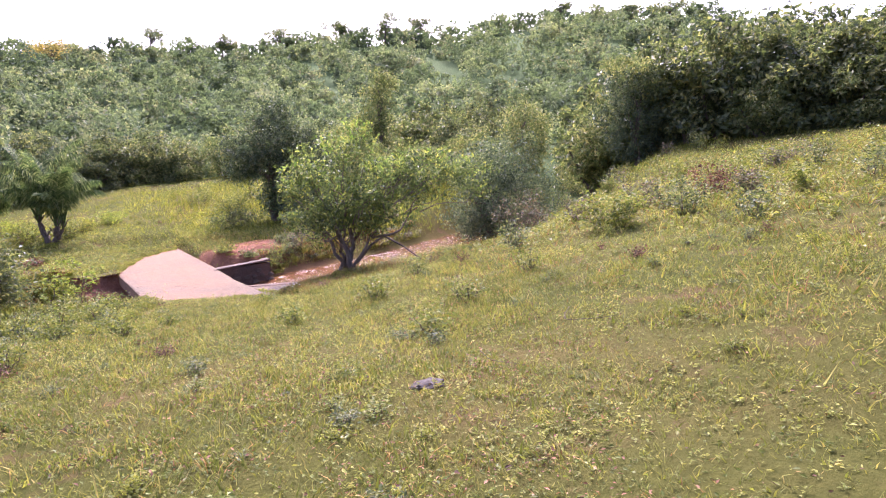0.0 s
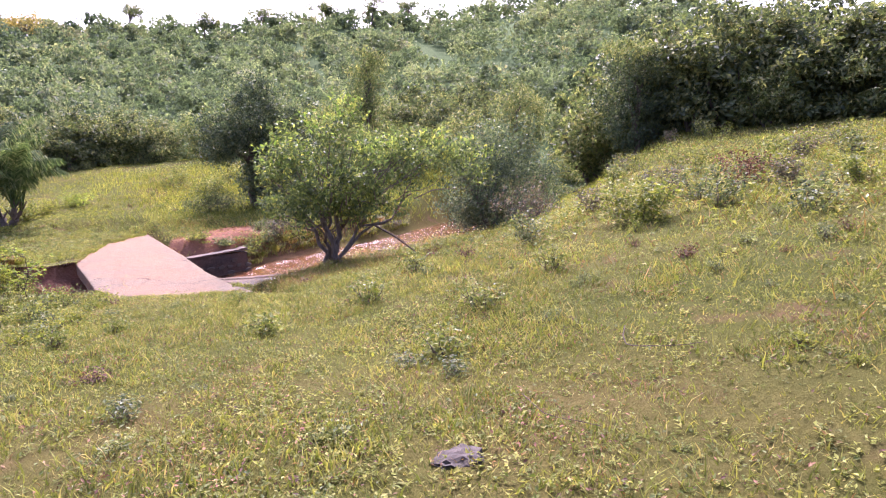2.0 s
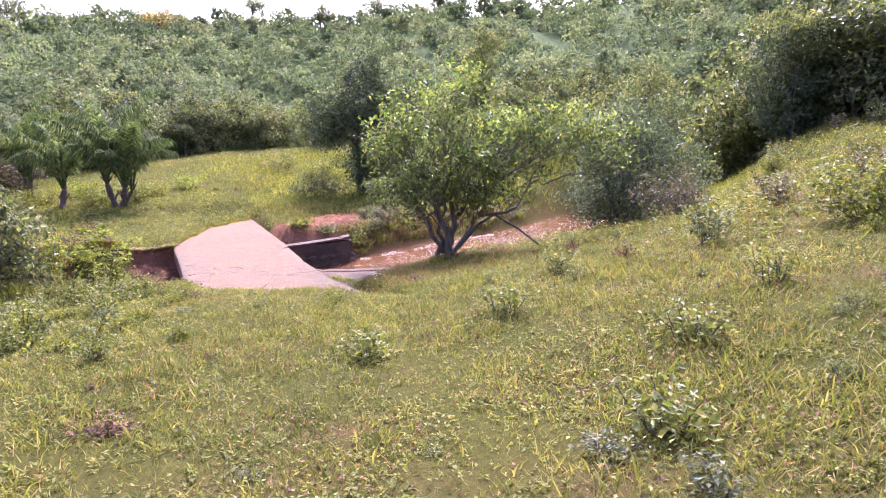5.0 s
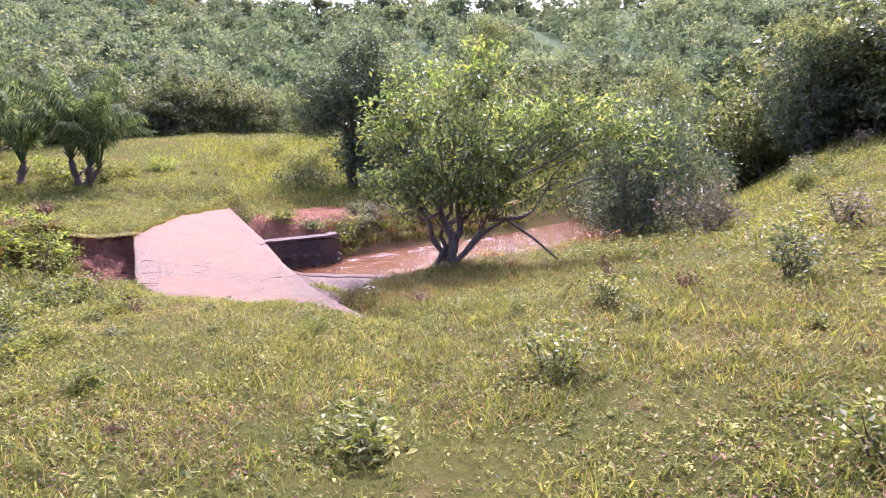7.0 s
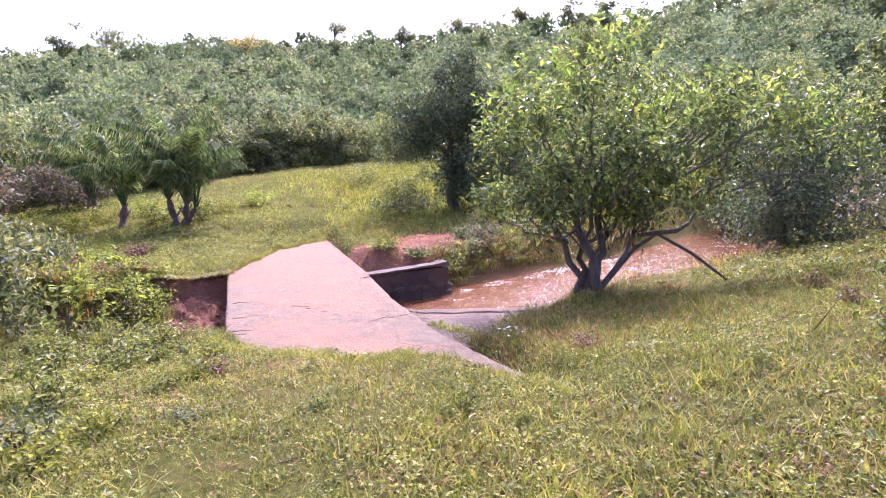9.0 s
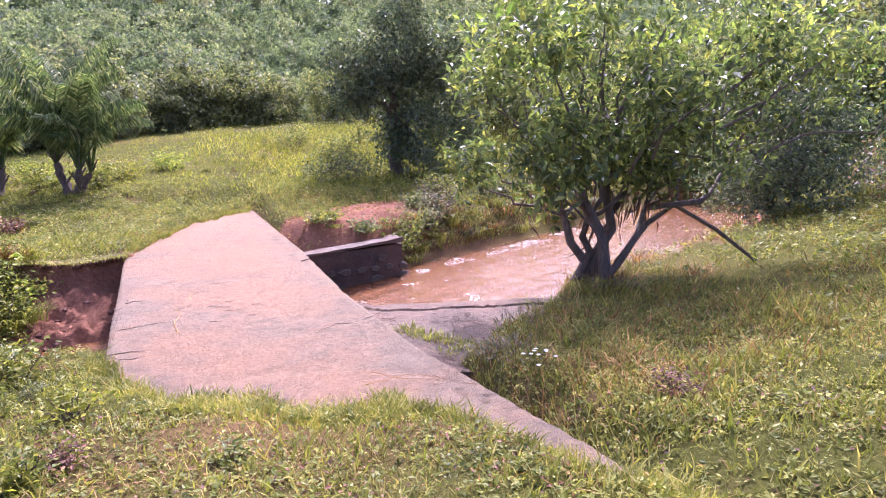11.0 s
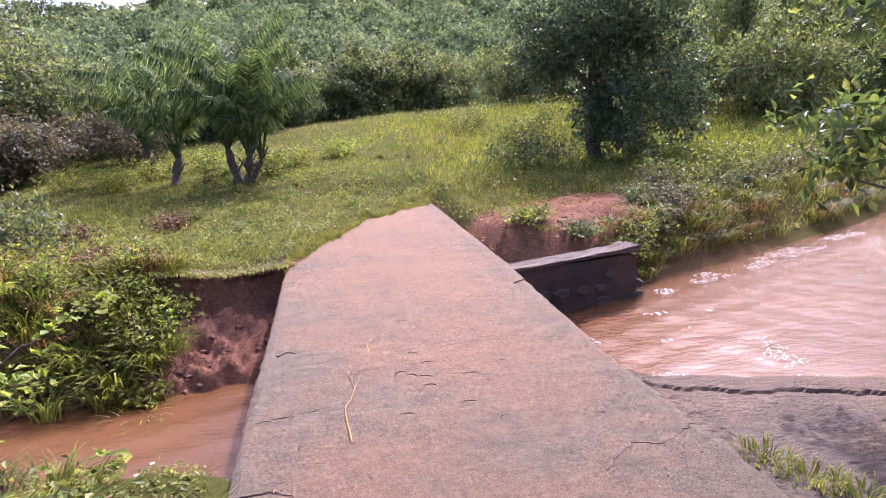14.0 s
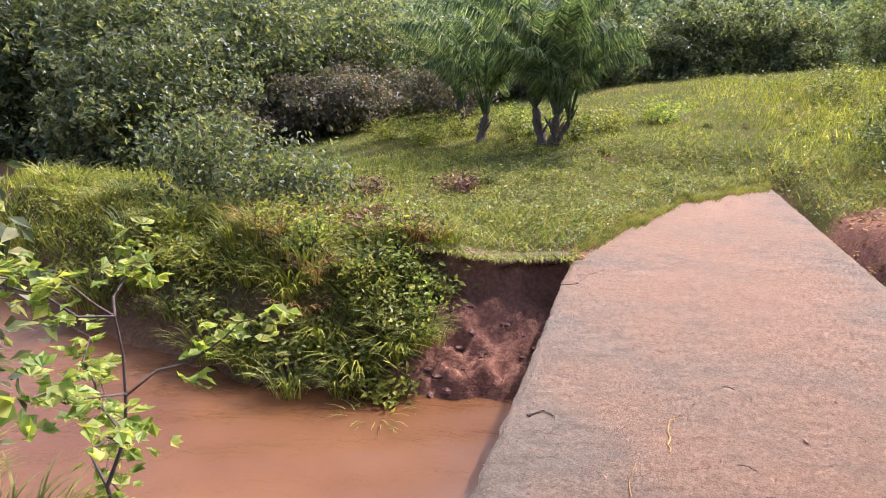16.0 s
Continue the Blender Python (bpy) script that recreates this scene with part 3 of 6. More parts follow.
# ---- the concrete crossing ----
def build_slab():
    rng = np.random.default_rng(11)
    ys = np.arange(-9.7, 7.0, 0.07)
    xl = np.interp(ys, [-9.7, -5.6, 0, 7], [0.35, 0.10, 0.0, 0.0]) + 0.005 * np.sin(ys * 1.9) + rng.normal(0, 0.004, len(ys))
    xr = np.interp(ys, [-9.7, -7, -3.6, -0.3, 7], [2.66, 2.66, 2.60, 2.75, 2.72]) + 0.006 * np.sin(ys * 1.7 + 1) + rng.normal(0, 0.005, len(ys))
    u = np.r_[0, 0.008, 0.02, np.linspace(0.05, 0.95, 26), 0.98, 0.992, 1]
    gx = xl[:, None] + (xr - xl)[:, None] * u
    gy = np.repeat(ys[:, None], len(u), 1)
    edge = np.minimum(u, 1 - u)
    top = slab_z(gy) + 0.010 * bumps(gx, gy, 1.9, 4) + rng.normal(0, 0.0022, gx.shape) - 0.020 * np.clip(1 - edge / 0.02, 0, 1) ** 2
    nv = gx.size
    v_top = np.stack([gx, gy, top], -1).reshape(-1, 3)
    v_bot = np.stack([gx, gy, slab_z(gy) - 0.30], -1).reshape(-1, 3)
    idx = np.arange(nv).reshape(gx.shape)
    q = lambda a, b, c, d: np.stack([a, b, c, d], -1).reshape(-1, 4)
    f = [q(idx[:-1, :-1], idx[:-1, 1:], idx[1:, 1:], idx[1:, :-1]), q(idx[:-1, :-1], idx[1:, :-1], idx[1:, 1:], idx[:-1, 1:]) + nv,
         q(idx[1:, 0], idx[:-1, 0], idx[:-1, 0] + nv, idx[1:, 0] + nv), q(idx[:-1, -1], idx[1:, -1], idx[1:, -1] + nv, idx[:-1, -1] + nv),
         q(idx[0, :-1], idx[0, :-1] + nv, idx[0, 1:] + nv, idx[0, 1:]), q(idx[-1, :-1], idx[-1, 1:], idx[-1, 1:] + nv, idx[-1, :-1] + nv)]
    base = thing("concrete_crossing", "worn concrete slab crossing over the stream, dusted with red soil", "bridge")
    part("deck", make_mesh("deck", np.concatenate([v_top, v_bot]), np.concatenate(f), M_SLAB, False), base)
    # cracks: thin dirt-filled lines
    for pts in ([(0.14, -4.35), (0.35, -4.30), (0.55, -4.22)],
                [(0.02, -0.75), (0.16, -0.62), (0.20, -0.35), (0.33, -0.12), (0.30, 0.1)],
                [(1.9, -5.3), (2.15, -5.05), (2.3, -5.1), (2.6, -4.9)], [(0.05, -5.2), (0.3, -5.35), (0.42, -5.3)]):
        p = np.array(pts)
        t = np.linspace(0, 1, 28)
        k = np.linspace(0, 1, len(p))
        x, y = np.interp(t, k, p[:, 0]) + rng.normal(0, 0.012, 28), np.interp(t, k, p[:, 1]) + rng.normal(0, 0.008, 28)
        z = slab_z(y) + 0.010 * bumps(x, y, 1.9, 4) + 0.001
        part("crack", make_mesh("crack", *tube(np.stack([x, y, z], -1), rng.uniform(0.0010, 0.0030, 28), 5), M_CRACK), base, "dark dirt-filled crack")
    # piers under the deck
    for y0, y1 in ((-4.6, -3.95), (-0.55, 0.3)):
        bm = bmesh.new()
        bmesh.ops.create_cube(bm, size=1, matrix=pose(1.38, (y0 + y1) / 2, -0.85) @ Matrix.Diagonal((2.35, y1 - y0, 1.09, 1)))
        bmesh.ops.bevel(bm, geom=bm.edges[:], offset=0.03, segments=2, affect="EDGES")
        part_bm("abutment", bm, M_WALL, base, "dark concrete abutment")


build_slab()


def build_wing_wall():
    rng = np.random.default_rng(3)
    a, b = np.array([2.70, -0.36]), np.array([4.76, 0.22])
    run = b - a
    length = np.linalg.norm(run)
    w = thing("wing_wall", "low dark stone wing wall with a pale concrete cap", "retaining wall", at=(a[0], a[1], -1.1))
    w.rotation_euler[2] = math.atan2(run[1], run[0])
    # local: x along the wall, y away from the water, z up from the bed
    bm = bmesh.new()
    bmesh.ops.create_cube(bm, size=1, matrix=pose(length / 2, 0.19, 0.49) @ Matrix.Diagonal((length, 0.30, 0.98, 1)))
    bmesh.ops.subdivide_edges(bm, edges=bm.edges[:], cuts=6, use_grid_fill=True)
    for v in bm.verts:
        v.co += Vector(rng.normal(0, 0.008, 3))
    part_bm("wall_core", bm, M_WALL, w, "dark mortar")
    bm = bmesh.new()
    bmesh.ops.create_cube(bm, size=1, matrix=pose(length / 2 - 0.02, 0.18, 0.985) @ Matrix.Diagonal((length + 0.02, 0.325, 0.034, 1)))
    bmesh.ops.subdivide_edges(bm, edges=bm.edges[:], cuts=9, use_grid_fill=True)
    for v in bm.verts:
        u = v.co.x / length
        v.co.z += 0.07 * u + 0.05 * u**6 * (v.co.z > 0.98)
        v.co.y += 0.05 * u**6 * (-1 if v.co.y < 0.18 else 1)
        v.co += Vector(rng.normal(0, 0.008, 3))
    part_bm("cap", bm, M_CAP, w, "pale worn concrete cap")
    row = 0
    for z in (0.16, 0.38, 0.58, 0.78):
        x = 0.25 + 0.14 * (row % 2)
        while x < length - 0.12:
            wd, h = rng.uniform(0.17, 0.32), rng.uniform(0.13, 0.20)
            if rng.random() < 0.72:
                k = rng.integers(6, 9)
                a = (np.arange(k) + rng.uniform(-0.3, 0.3, k)) * 6.283 / k
                rad = 0.5 * rng.uniform(0.78, 1.12, k)
                bm = bmesh.new()
                rim = [bm.verts.new((math.cos(q) * r * wd, 0.012, math.sin(q) * r * h)) for q, r in zip(a, rad)]
                face = [bm.verts.new((v.co.x * 0.8 + rng.normal(0, 0.006), -0.014 + rng.normal(0, 0.004), v.co.z * 0.8 + rng.normal(0, 0.006))) for v in rim]
                for q in range(k):
                    p = (q + 1) % k
                    bm.faces.new((rim[q], rim[p], face[p], face[q]))
                bm.faces.new(face)
                part_bm("stone", bm, M_STONE, w, smooth=False).location = (x + wd / 2, 0.03, z + rng.normal(0, 0.015))
            x += wd + rng.uniform(0.02, 0.09)
        row += 1


build_wing_wall()


def build_apron():
    """The low sill on the near bank, upstream of the deck."""
    rng = np.random.default_rng(8)
    xs, vs = np.linspace(2.45, 5.75, 90), np.linspace(0, 1, 150)
    gx, gv = np.meshgrid(xs, vs)
    gy = -6.6 + gv * (sill_far(gx) + 6.6)
    off = gy - sill_far(gx)
    line = off + 0.20 + 0.09 * patches(gx, 0 * gx, 0.32, 41) + 0.05 * patches(gx, 0 * gx, 0.09, 42)
    far = np.clip(line / 0.02, 0, 1)
    z = -0.20 - 0.02 * (1 - far) + 0.05 * np.clip(-4.6 - gy, 0, 2) + rng.normal(0, 0.002, gx.shape) + 0.012 * bumps(gx, gy, 3.0, 6)
    z -= (0.006 + 0.03 * patches(gx, gy, 0.3, 43) ** 2) * np.exp(-(line / 0.010) ** 2)
    # rough mortar fillet along the deck
    z += 0.07 * np.clip(1 - (gx - 2.66) / 0.32, 0, 1) + rng.normal(0, 0.004, gx.shape) * (gx < 3.0)
    nv = gx.size
    top, bot = np.stack([gx, gy, z], -1).reshape(-1, 3), np.stack([gx, gy, z * 0 - 1.15], -1).reshape(-1, 3)
    idx = np.arange(nv).reshape(gx.shape)
    q = lambda a, b, c, d: np.stack([a, b, c, d], -1).reshape(-1, 4)
    f = [q(idx[:-1, :-1], idx[:-1, 1:], idx[1:, 1:], idx[1:, :-1]), q(idx[-1, :-1], idx[-1, 1:], idx[-1, 1:] + nv, idx[-1, :-1] + nv),
         q(idx[1:, 0], idx[:-1, 0], idx[:-1, 0] + nv, idx[1:, 0] + nv), q(idx[:-1, -1], idx[1:, -1], idx[1:, -1] + nv, idx[:-1, -1] + nv),
         q(idx[0, :-1], idx[0, :-1] + nv, idx[0, 1:] + nv, idx[0, 1:])]
    tagged(new("concrete_sill", make_mesh("concrete_sill", np.concatenate([top, bot]), np.concatenate(f), M_SILL)),
           "low cracked concrete sill along the water beside the crossing", "sill")


build_apron()


# ---- trees and bushes ----
def stream_tree():
    """The many-stemmed tree on the near bank beside the sill."""
    rng = np.random.default_rng(21)
    bx, by = 5.52, -4.70
    z0 = land1(bx, by) - 0.05
    t = thing("stream_tree", "bushy many-stemmed tree with large glossy leaves leaning over the stream", "tree", at=(bx, by, z0))
    ends = [((-0.95, 0.1, 1.75), 0.06), ((-0.35, 0.25, 2.1), 0.08), ((0.35, -0.1, 2.3), 0.072), ((1.05, 0.15, 1.85), 0.07), ((2.3, -0.25, 1.75), 0.052), ((-0.1, -0.45, 1.9), 0.055)]
    for k, (end, r) in enumerate(ends):
        root = rng.normal(0, 0.10, 3) * (1, 1, 0)
        p = bent(rng, root, end, 8, 0.035, 0.04)
        part("stem", make_mesh("stem", *tube(p, np.linspace(r * 1.05, r * 0.4, 8), 7, rng, 0.08), M_BARK, True), t)
        for i in range(4):
            s = p[rng.integers(3, 8)]
            e = s + rng.normal(0, 0.55, 3) + (0, 0, 0.55)
            part("branch", make_mesh("branch", *tube(bent(rng, s, e, 5, 0.07), np.linspace(r * 0.45, 0.008, 5), 5), M_BARK, True), t)
    # a low limb that comes down to the ground on one side
    prop = [(0.35, 0.0, 0.25), (0.85, 0.05, 0.72), (1.25, 0.0, 0.95), (1.75, -0.25, 0.62), (2.25, -0.5, 0.18)]
    part("low_limb", make_mesh("low_limb", *tube(prop, [0.045, 0.038, 0.033, 0.028, 0.022], 7, rng, 0.06), M_BARK, True), t)
    big = [((-1.05, 0.2, 2.25), (0.85, 1.3, 1.0)), ((-1.2, 0.0, 1.5), (0.6, 1.1, 0.55)), ((-0.3, 0.2, 2.9), (1.0, 1.5, 0.95)), ((0.45, 0.2, 3.5), (0.75, 1.1, 0.7)), ((0.2, 0.0, 2.1), (1.1, 1.6, 0.75)), ((1.1, 0.0, 2.6), (1.0, 1.5, 0.8)),
           ((2.0, -0.1, 2.7), (1.0, 1.4, 0.7)), ((2.9, -0.3, 2.75), (1.0, 1.2, 0.68)), ((3.7, -0.5, 2.75), (0.85, 1.0, 0.55)), ((0.0, 0.0, 1.5), (0.9, 0.9, 0.4)), ((1.6, 0.0, 1.8), (0.9, 1.0, 0.38))]
    mids, _ = in_lobes(rng, big, 165, 0.5)
    mids = mids[mids[:, 2] > 1.38 - 0.36 * np.abs(mids[:, 0])][:140]
    skirt = [((-0.95, -0.2, 1.45), (0.8, 1.0, 0.45)), ((0.2, -0.6, 1.55), (1.0, 0.8, 0.40)), ((1.3, -0.3, 1.7), (1.0, 0.9, 0.40)), ((0.3, 0.9, 1.5), (1.1, 0.6, 0.45))]
    mids = np.concatenate([mids, in_lobes(rng, skirt, 34, 0.25)[0]])
    lobes = [(m, np.array([1, 1, 0.75]) * rng.uniform(0.20, 0.42)) for m in mids]
    for m in mids[::3]:
        part("twig", make_mesh("twig", *tube(bent(rng, m * (0.55, 0.55, 0.7), m, 5, 0.05), np.linspace(0.02, 0.006, 5), 5), M_BARK, True), t)
    part("crown", make_mesh("crown", *foliage(rng, lobes, 12500, 0.125, 0.058, 0.2, 0.35, 6, 0.09), L_GLOSSY), t)
    tips = [((-1.2, -0.3, 2.9), (0.7, 0.7, 0.45)), ((-0.1, 0.1, 3.7), (0.6, 0.7, 0.4)), ((0.6, 0.2, 4.1), (0.4, 0.5, 0.3)), ((3.0, -0.2, 3.2), (0.6, 0.6, 0.3)), ((4.2, -0.4, 2.9), (0.6, 0.5, 0.35)), ((1.3, 0, 3.05), (0.8, 0.7, 0.3))]
    part("new_growth", make_mesh("new_growth", *foliage(rng, tips, 900, 0.15, 0.065, 0.6, -0.1, 7, 0.09), L_YOUNG), t, "bright yellow-green young leaves")
    # flood debris hanging in the lower branches
    hang = [((-0.5, 0, 0.95), (0.7, 0.5, 0.35)), ((0.6, 0, 0.9), (0.8, 0.5, 0.35))]
    c, _ = in_lobes(rng, hang, 50, 0.2)
    along = unit(np.array([0, 0, -1.0]) + rng.normal(0, 0.25, c.shape))
    part("hanging_debris", make_mesh("hanging_debris", *leaf_quads(c, along, unit(rng.normal(size=c.shape)), rng.uniform(0.1, 0.4, len(c)), 0.035), L_DEAD), t, "dead leaves and flood debris")["kind"] = "stuff"


def leafy_tree(name, label, x, y, lobes, n, leaf, mat, trunk=0.12, height=2.0, seed=0, stems=1, shell=0.55, droop=0.2, per=5, spread=0.14, dz=-0.05):
    rng = np.random.default_rng(seed)
    t = thing(name, label, "tree" if "tree" in name else "bush", at=(x, y, land1(x, y) + dz))
    for s in range(stems):
        a = rng.uniform(0, 6.28)
        root = np.array([math.cos(a), math.sin(a), 0]) * (0.12 if stems > 1 else 0)
        end = root * 5 + np.array([rng.normal(0, 0.12), rng.normal(0, 0.12), height])
        p = bent(rng, root, end, 7, 0.03)
        part("trunk", make_mesh("trunk", *tube(p, np.linspace(trunk, trunk * 0.35, 7), 8, rng, 0.07), M_BARK, True), t)
        for i in range(6 if stems == 1 else 3):
            lobe = lobes[rng.integers(len(lobes))]
            q = p[rng.integers(2, 7)]
            e = np.array(lobe[0]) + rng.normal(0, 0.3, 3) * np.array(lobe[1])
            part("limb", make_mesh("limb", *tube(bent(rng, q, e, 6, 0.05), np.linspace(trunk * 0.5, 0.012, 6), 6), M_BARK, True), t)
    mids, _ = in_lobes(rng, lobes, 70, 0.6)
    size = min(1.0, 0.28 * float(np.mean([np.mean(l[1]) for l in lobes])))
    small = [(m, np.array([1, 1, 0.75]) * size * rng.uniform(0.7, 1.3)) for m in mids] + [(l[0], np.array(l[1]) * 0.75) for l in lobes]
    part("crown", make_mesh("crown", *foliage(rng, small, n, leaf[0], leaf[1], shell, droop, per, spread, 0.02), mat), t)
    return t


stream_tree()

leafy_tree("dark_tree", "dense dark-leaved round tree on the far bank", 7.75, 9.0,
           [((0.1, 0, 3.7), (2.4, 2.3, 2.1)), ((-1.3, -0.3, 3.2), (1.4, 1.4, 1.3)), ((1.2, 0.2, 3.9), (1.6, 1.6, 1.4)), ((0.2, 0, 5.3), (1.3, 1.3, 1.0)), ((0.6, -0.2, 1.5), (1.5, 1.5, 1.5)), ((2.2, 0.1, 2.2), (1.1, 1.1, 1.3)), ((-1.6, -0.2, 2.4), (0.8, 0.9, 0.5)), ((2.3, -0.3, 0.9), (0.9, 0.8, 0.8)), ((-0.4, -0.5, 1.2), (0.9, 0.8, 0.9)), ((0.4, -0.6, 0.6), (1.1, 0.8, 0.6))],
           24000, (0.15, 0.075), L_DARK, 0.22, 3.6, 31, shell=0.3)
leafy_tree("round_bush", "low dark bush at the foot of a tree", 5.9, 8.3, [((0, 0, 0.5), (0.9, 0.8, 0.6)), ((-0.8, 0.1, 0.35), (0.6, 0.5, 0.4))], 2200, (0.10, 0.05), L_BUSH, 0.03, 0.4, 32, 3)
leafy_tree("stream_bush", "large dense grey-green bush beside the stream bend", 13.9, -0.4,
           [((0, 0, 1.8), (2.3, 2.1, 1.8)), ((-0.7, -0.3, 3.0), (1.7, 1.6, 1.2)), ((1.1, 0.3, 2.9), (1.7, 1.6, 1.4)), ((0.2, 0, 0.8), (2.2, 2.0, 0.9)), ((2.3, -0.3, 1.6), (1.3, 1.2, 1.3))], 17000, (0.13, 0.060), L_DARK, 0.08, 1.6, 33, 4)
leafy_tree("brown_bush", "small straggly brownish bush on the grassy slope", 12.2, -4.6, [((0, 0, 0.7), (0.9, 0.8, 0.6)), ((0.5, 0, 0.4), (0.8, 0.7, 0.4))], 1500, (0.11, 0.05), L_RUST, 0.025, 0.7, 34, 4)
leafy_tree("slender_tree", "slender pale-green tree with an open crown", 18.2, 18.6,
           [((0, 0, 4.4), (1.3, 1.3, 1.8)), ((0.3, 0, 6.1), (1.0, 1.0, 1.3)), ((-0.6, 0, 3.2), (1.1, 1.1, 1.1))], 5200, (0.20, 0.085), L_LIGHT, 0.12, 5.0, 35, shell=0.25, spread=0.2)
leafy_tree("slender_tree", "slender pale-green tree with a rounded open crown", 20.8, 10.2,
           [((0, 0, 3.6), (1.7, 1.7, 1.9)), ((-0.5, 0, 5.0), (1.2, 1.2, 1.2)), ((0.6, 0, 2.4), (1.6, 1.5, 1.2))], 7200, (0.20, 0.085), L_LIGHT, 0.13, 4.4, 36, shell=0.25, spread=0.2)
leafy_tree("slender_tree", "slender pale-green tree with a tall open crown", 24.2, 10.6,
           [((0, 0, 4.2), (1.9, 1.9, 2.0)), ((0.3, 0, 5.9), (1.3, 1.3, 1.3)), ((-0.3, 0, 2.6), (1.8, 1.8, 1.4))], 7600, (0.21, 0.09), L_LIGHT, 0.14, 5.0, 37, shell=0.25, spread=0.22)
leafy_tree("round_tree", "rounded dark tree with a yellow-green sunlit top", 28.6, 5.2,
           [((0, 0, 3.6), (2.5, 2.3, 2.2)), ((-1.0, 0, 4.9), (1.7, 1.6, 1.2)), ((1.1, 0, 4.7), (1.7, 1.6, 1.2)), ((0.2, 0, 1.6), (2.6, 2.3, 1.5))], 10000, (0.20, 0.09), L_DARK, 0.16, 3.8, 38, shell=0.4)
# lighter leaves laid over the dark crown paint its sunlit top
leafy_tree("vine_tree", "lighter yellow-green leaves standing in for the sunlit top of a dark tree", 28.2, 4.7, [((-0.9, 0, 5.6), (1.6, 1.4, 0.6)), ((1.0, 0, 5.3), (1.5, 1.2, 0.6)), ((1.9, -0.2, 3.6), (0.8, 0.8, 1.0))], 2400, (0.20, 0.09), L_LIGHT, 0.05, 4.6, 39)

# saplings on the near left bank
leafy_tree("sapling_tree", "small leafy sapling tree on the near bank", -2.85, -4.3, [((0, 0, 1.5), (0.7, 0.7, 0.6)), ((0.1, 0, 1.0), (0.65, 0.6, 0.5)), ((-0.1, 0, 2.05), (0.45, 0.45, 0.4))], 2400, (0.12, 0.06), L_BUSH, 0.05, 1.6, 41)
leafy_tree("bank_bush", "dark leafy bush at the top of the grassy bank", -4.5, 1.25, [((0, 0, 0.6), (1.1, 0.9, 0.7)), ((-0.7, 0, 0.9), (0.75, 0.7, 0.6)), ((0.8, 0.1, 0.55), (0.7, 0.7, 0.55))], 5200, (0.10, 0.05), L_BUSH, 0.03, 0.6, 42, 4)


# ---- palms ----
def palm(name, label, x, y, height, seed, stems, lean):
    """A clump of short trunks with long arching feather leaves."""
    rng = np.random.default_rng(seed)
    t = thing(name, label, "palm", "palms on the far meadow", (x, y, land1(x, y) - 0.04))
    for q in range(stems):
        a0 = lean + q * (2.6 if q < 2 else 2.0)
        foot = np.array([math.cos(a0), math.sin(a0), 0]) * (0.04 if stems == 1 else 0.14)
        head = foot + np.array([math.cos(a0) * 0.32, math.sin(a0) * 0.32, height * (0.19, 0.16, 0.13)[q]])
        p = bent(rng, foot, head, 7, 0.02)
        part("trunk", make_mesh("trunk", *tube(p, np.array([0.15, 0.12, 0.105, 0.10, 0.11, 0.12, 0.08]) * (1, 0.85, 0.7)[q], 9, rng, 0.16), M_PALM_BARK, True), t)
        # stubs of old leaf stalks that stick out of the trunk
        for k in range(9):
            s = p[rng.integers(2, 7)]
            a = k * 2.4
            e = s + np.array([math.cos(a) * 0.16, math.sin(a) * 0.16, 0.24]) * rng.uniform(0.7, 1.6)
            part("stalk_stub", make_mesh("stalk_stub", *tube(bent(rng, s, e, 4, 0.03), np.linspace(0.035, 0.016, 4), 5), M_PALM_BARK, True), t)
        count = (13, 10, 8)[q]
        for k in range(count):
            a = k * 2.4 + rng.uniform(-0.35, 0.35)
            inner = 1 - k / count
            length = height * (0.58 + 0.30 * inner) * rng.uniform(0.85, 1.1) * (1, 0.9, 0.8)[q]
            el = radians(62 + 25 * inner + rng.uniform(-8, 8)) - radians(62 + 42 * (1 - inner)) * np.linspace(0, 1, 24) ** 2.2
            step = length / 23
            out, up = np.r_[0, np.cumsum(np.cos(el[:-1]))] * step, np.r_[0, np.cumsum(np.sin(el[:-1]))] * step
            rib = np.stack([head[0] + out * math.cos(a), head[1] + out * math.sin(a), head[2] - 0.05 + up], -1)
            s = np.linspace(0, 1, 24)
            frond = part("frond", make_mesh("frond", *tube(rib, np.linspace(0.034, 0.005, 24), 5), L_PALM, True), t)
            m = 60
            u = np.repeat(np.linspace(0.28, 1, m), 2) + rng.uniform(-0.006, 0.006, 2 * m)
            sgn = np.tile([-1.0, 1.0], m)
            cc = np.stack([np.interp(u, s, rib[:, i]) for i in range(3)], -1)
            d = unit(np.stack([np.interp(u, s, np.gradient(rib[:, i])) for i in range(3)], -1))
            side = np.stack([-np.sin(a) * np.ones(len(u)), np.cos(a) * np.ones(len(u)), 0 * u], -1) * sgn[:, None]
            ln = (0.26 + 0.44 * np.sin(np.pi * np.clip(u * 0.92, 0, 1))) * rng.uniform(0.75, 1.1, len(u)) * height / 4.2
            # each leaflet leaves the rib sideways and then hangs
            one = unit(side * 0.8 + d * 0.6 + rng.normal(0, 0.10, cc.shape) + [0, 0, 0.1])
            two = unit(side * 0.5 + d * 0.4 + rng.normal(0, 0.12, cc.shape) - [0, 0, 1.1])
            knee = cc + one * (ln * 0.42)[:, None]
            tip = knee + two * (ln * 0.62)[:, None]
            w = unit(d + rng.normal(0, 0.2, cc.shape)) * 0.021
            v = np.stack([cc - w * 0.5, cc + w * 0.5, knee + w, knee - w, tip], 1).reshape(-1, 3)
            b = np.arange(len(u))[:, None] * 5
            f = np.concatenate([b + [0, 1, 2], b + [0, 2, 3], b + [3, 2, 4]], 1).reshape(-1, 3)
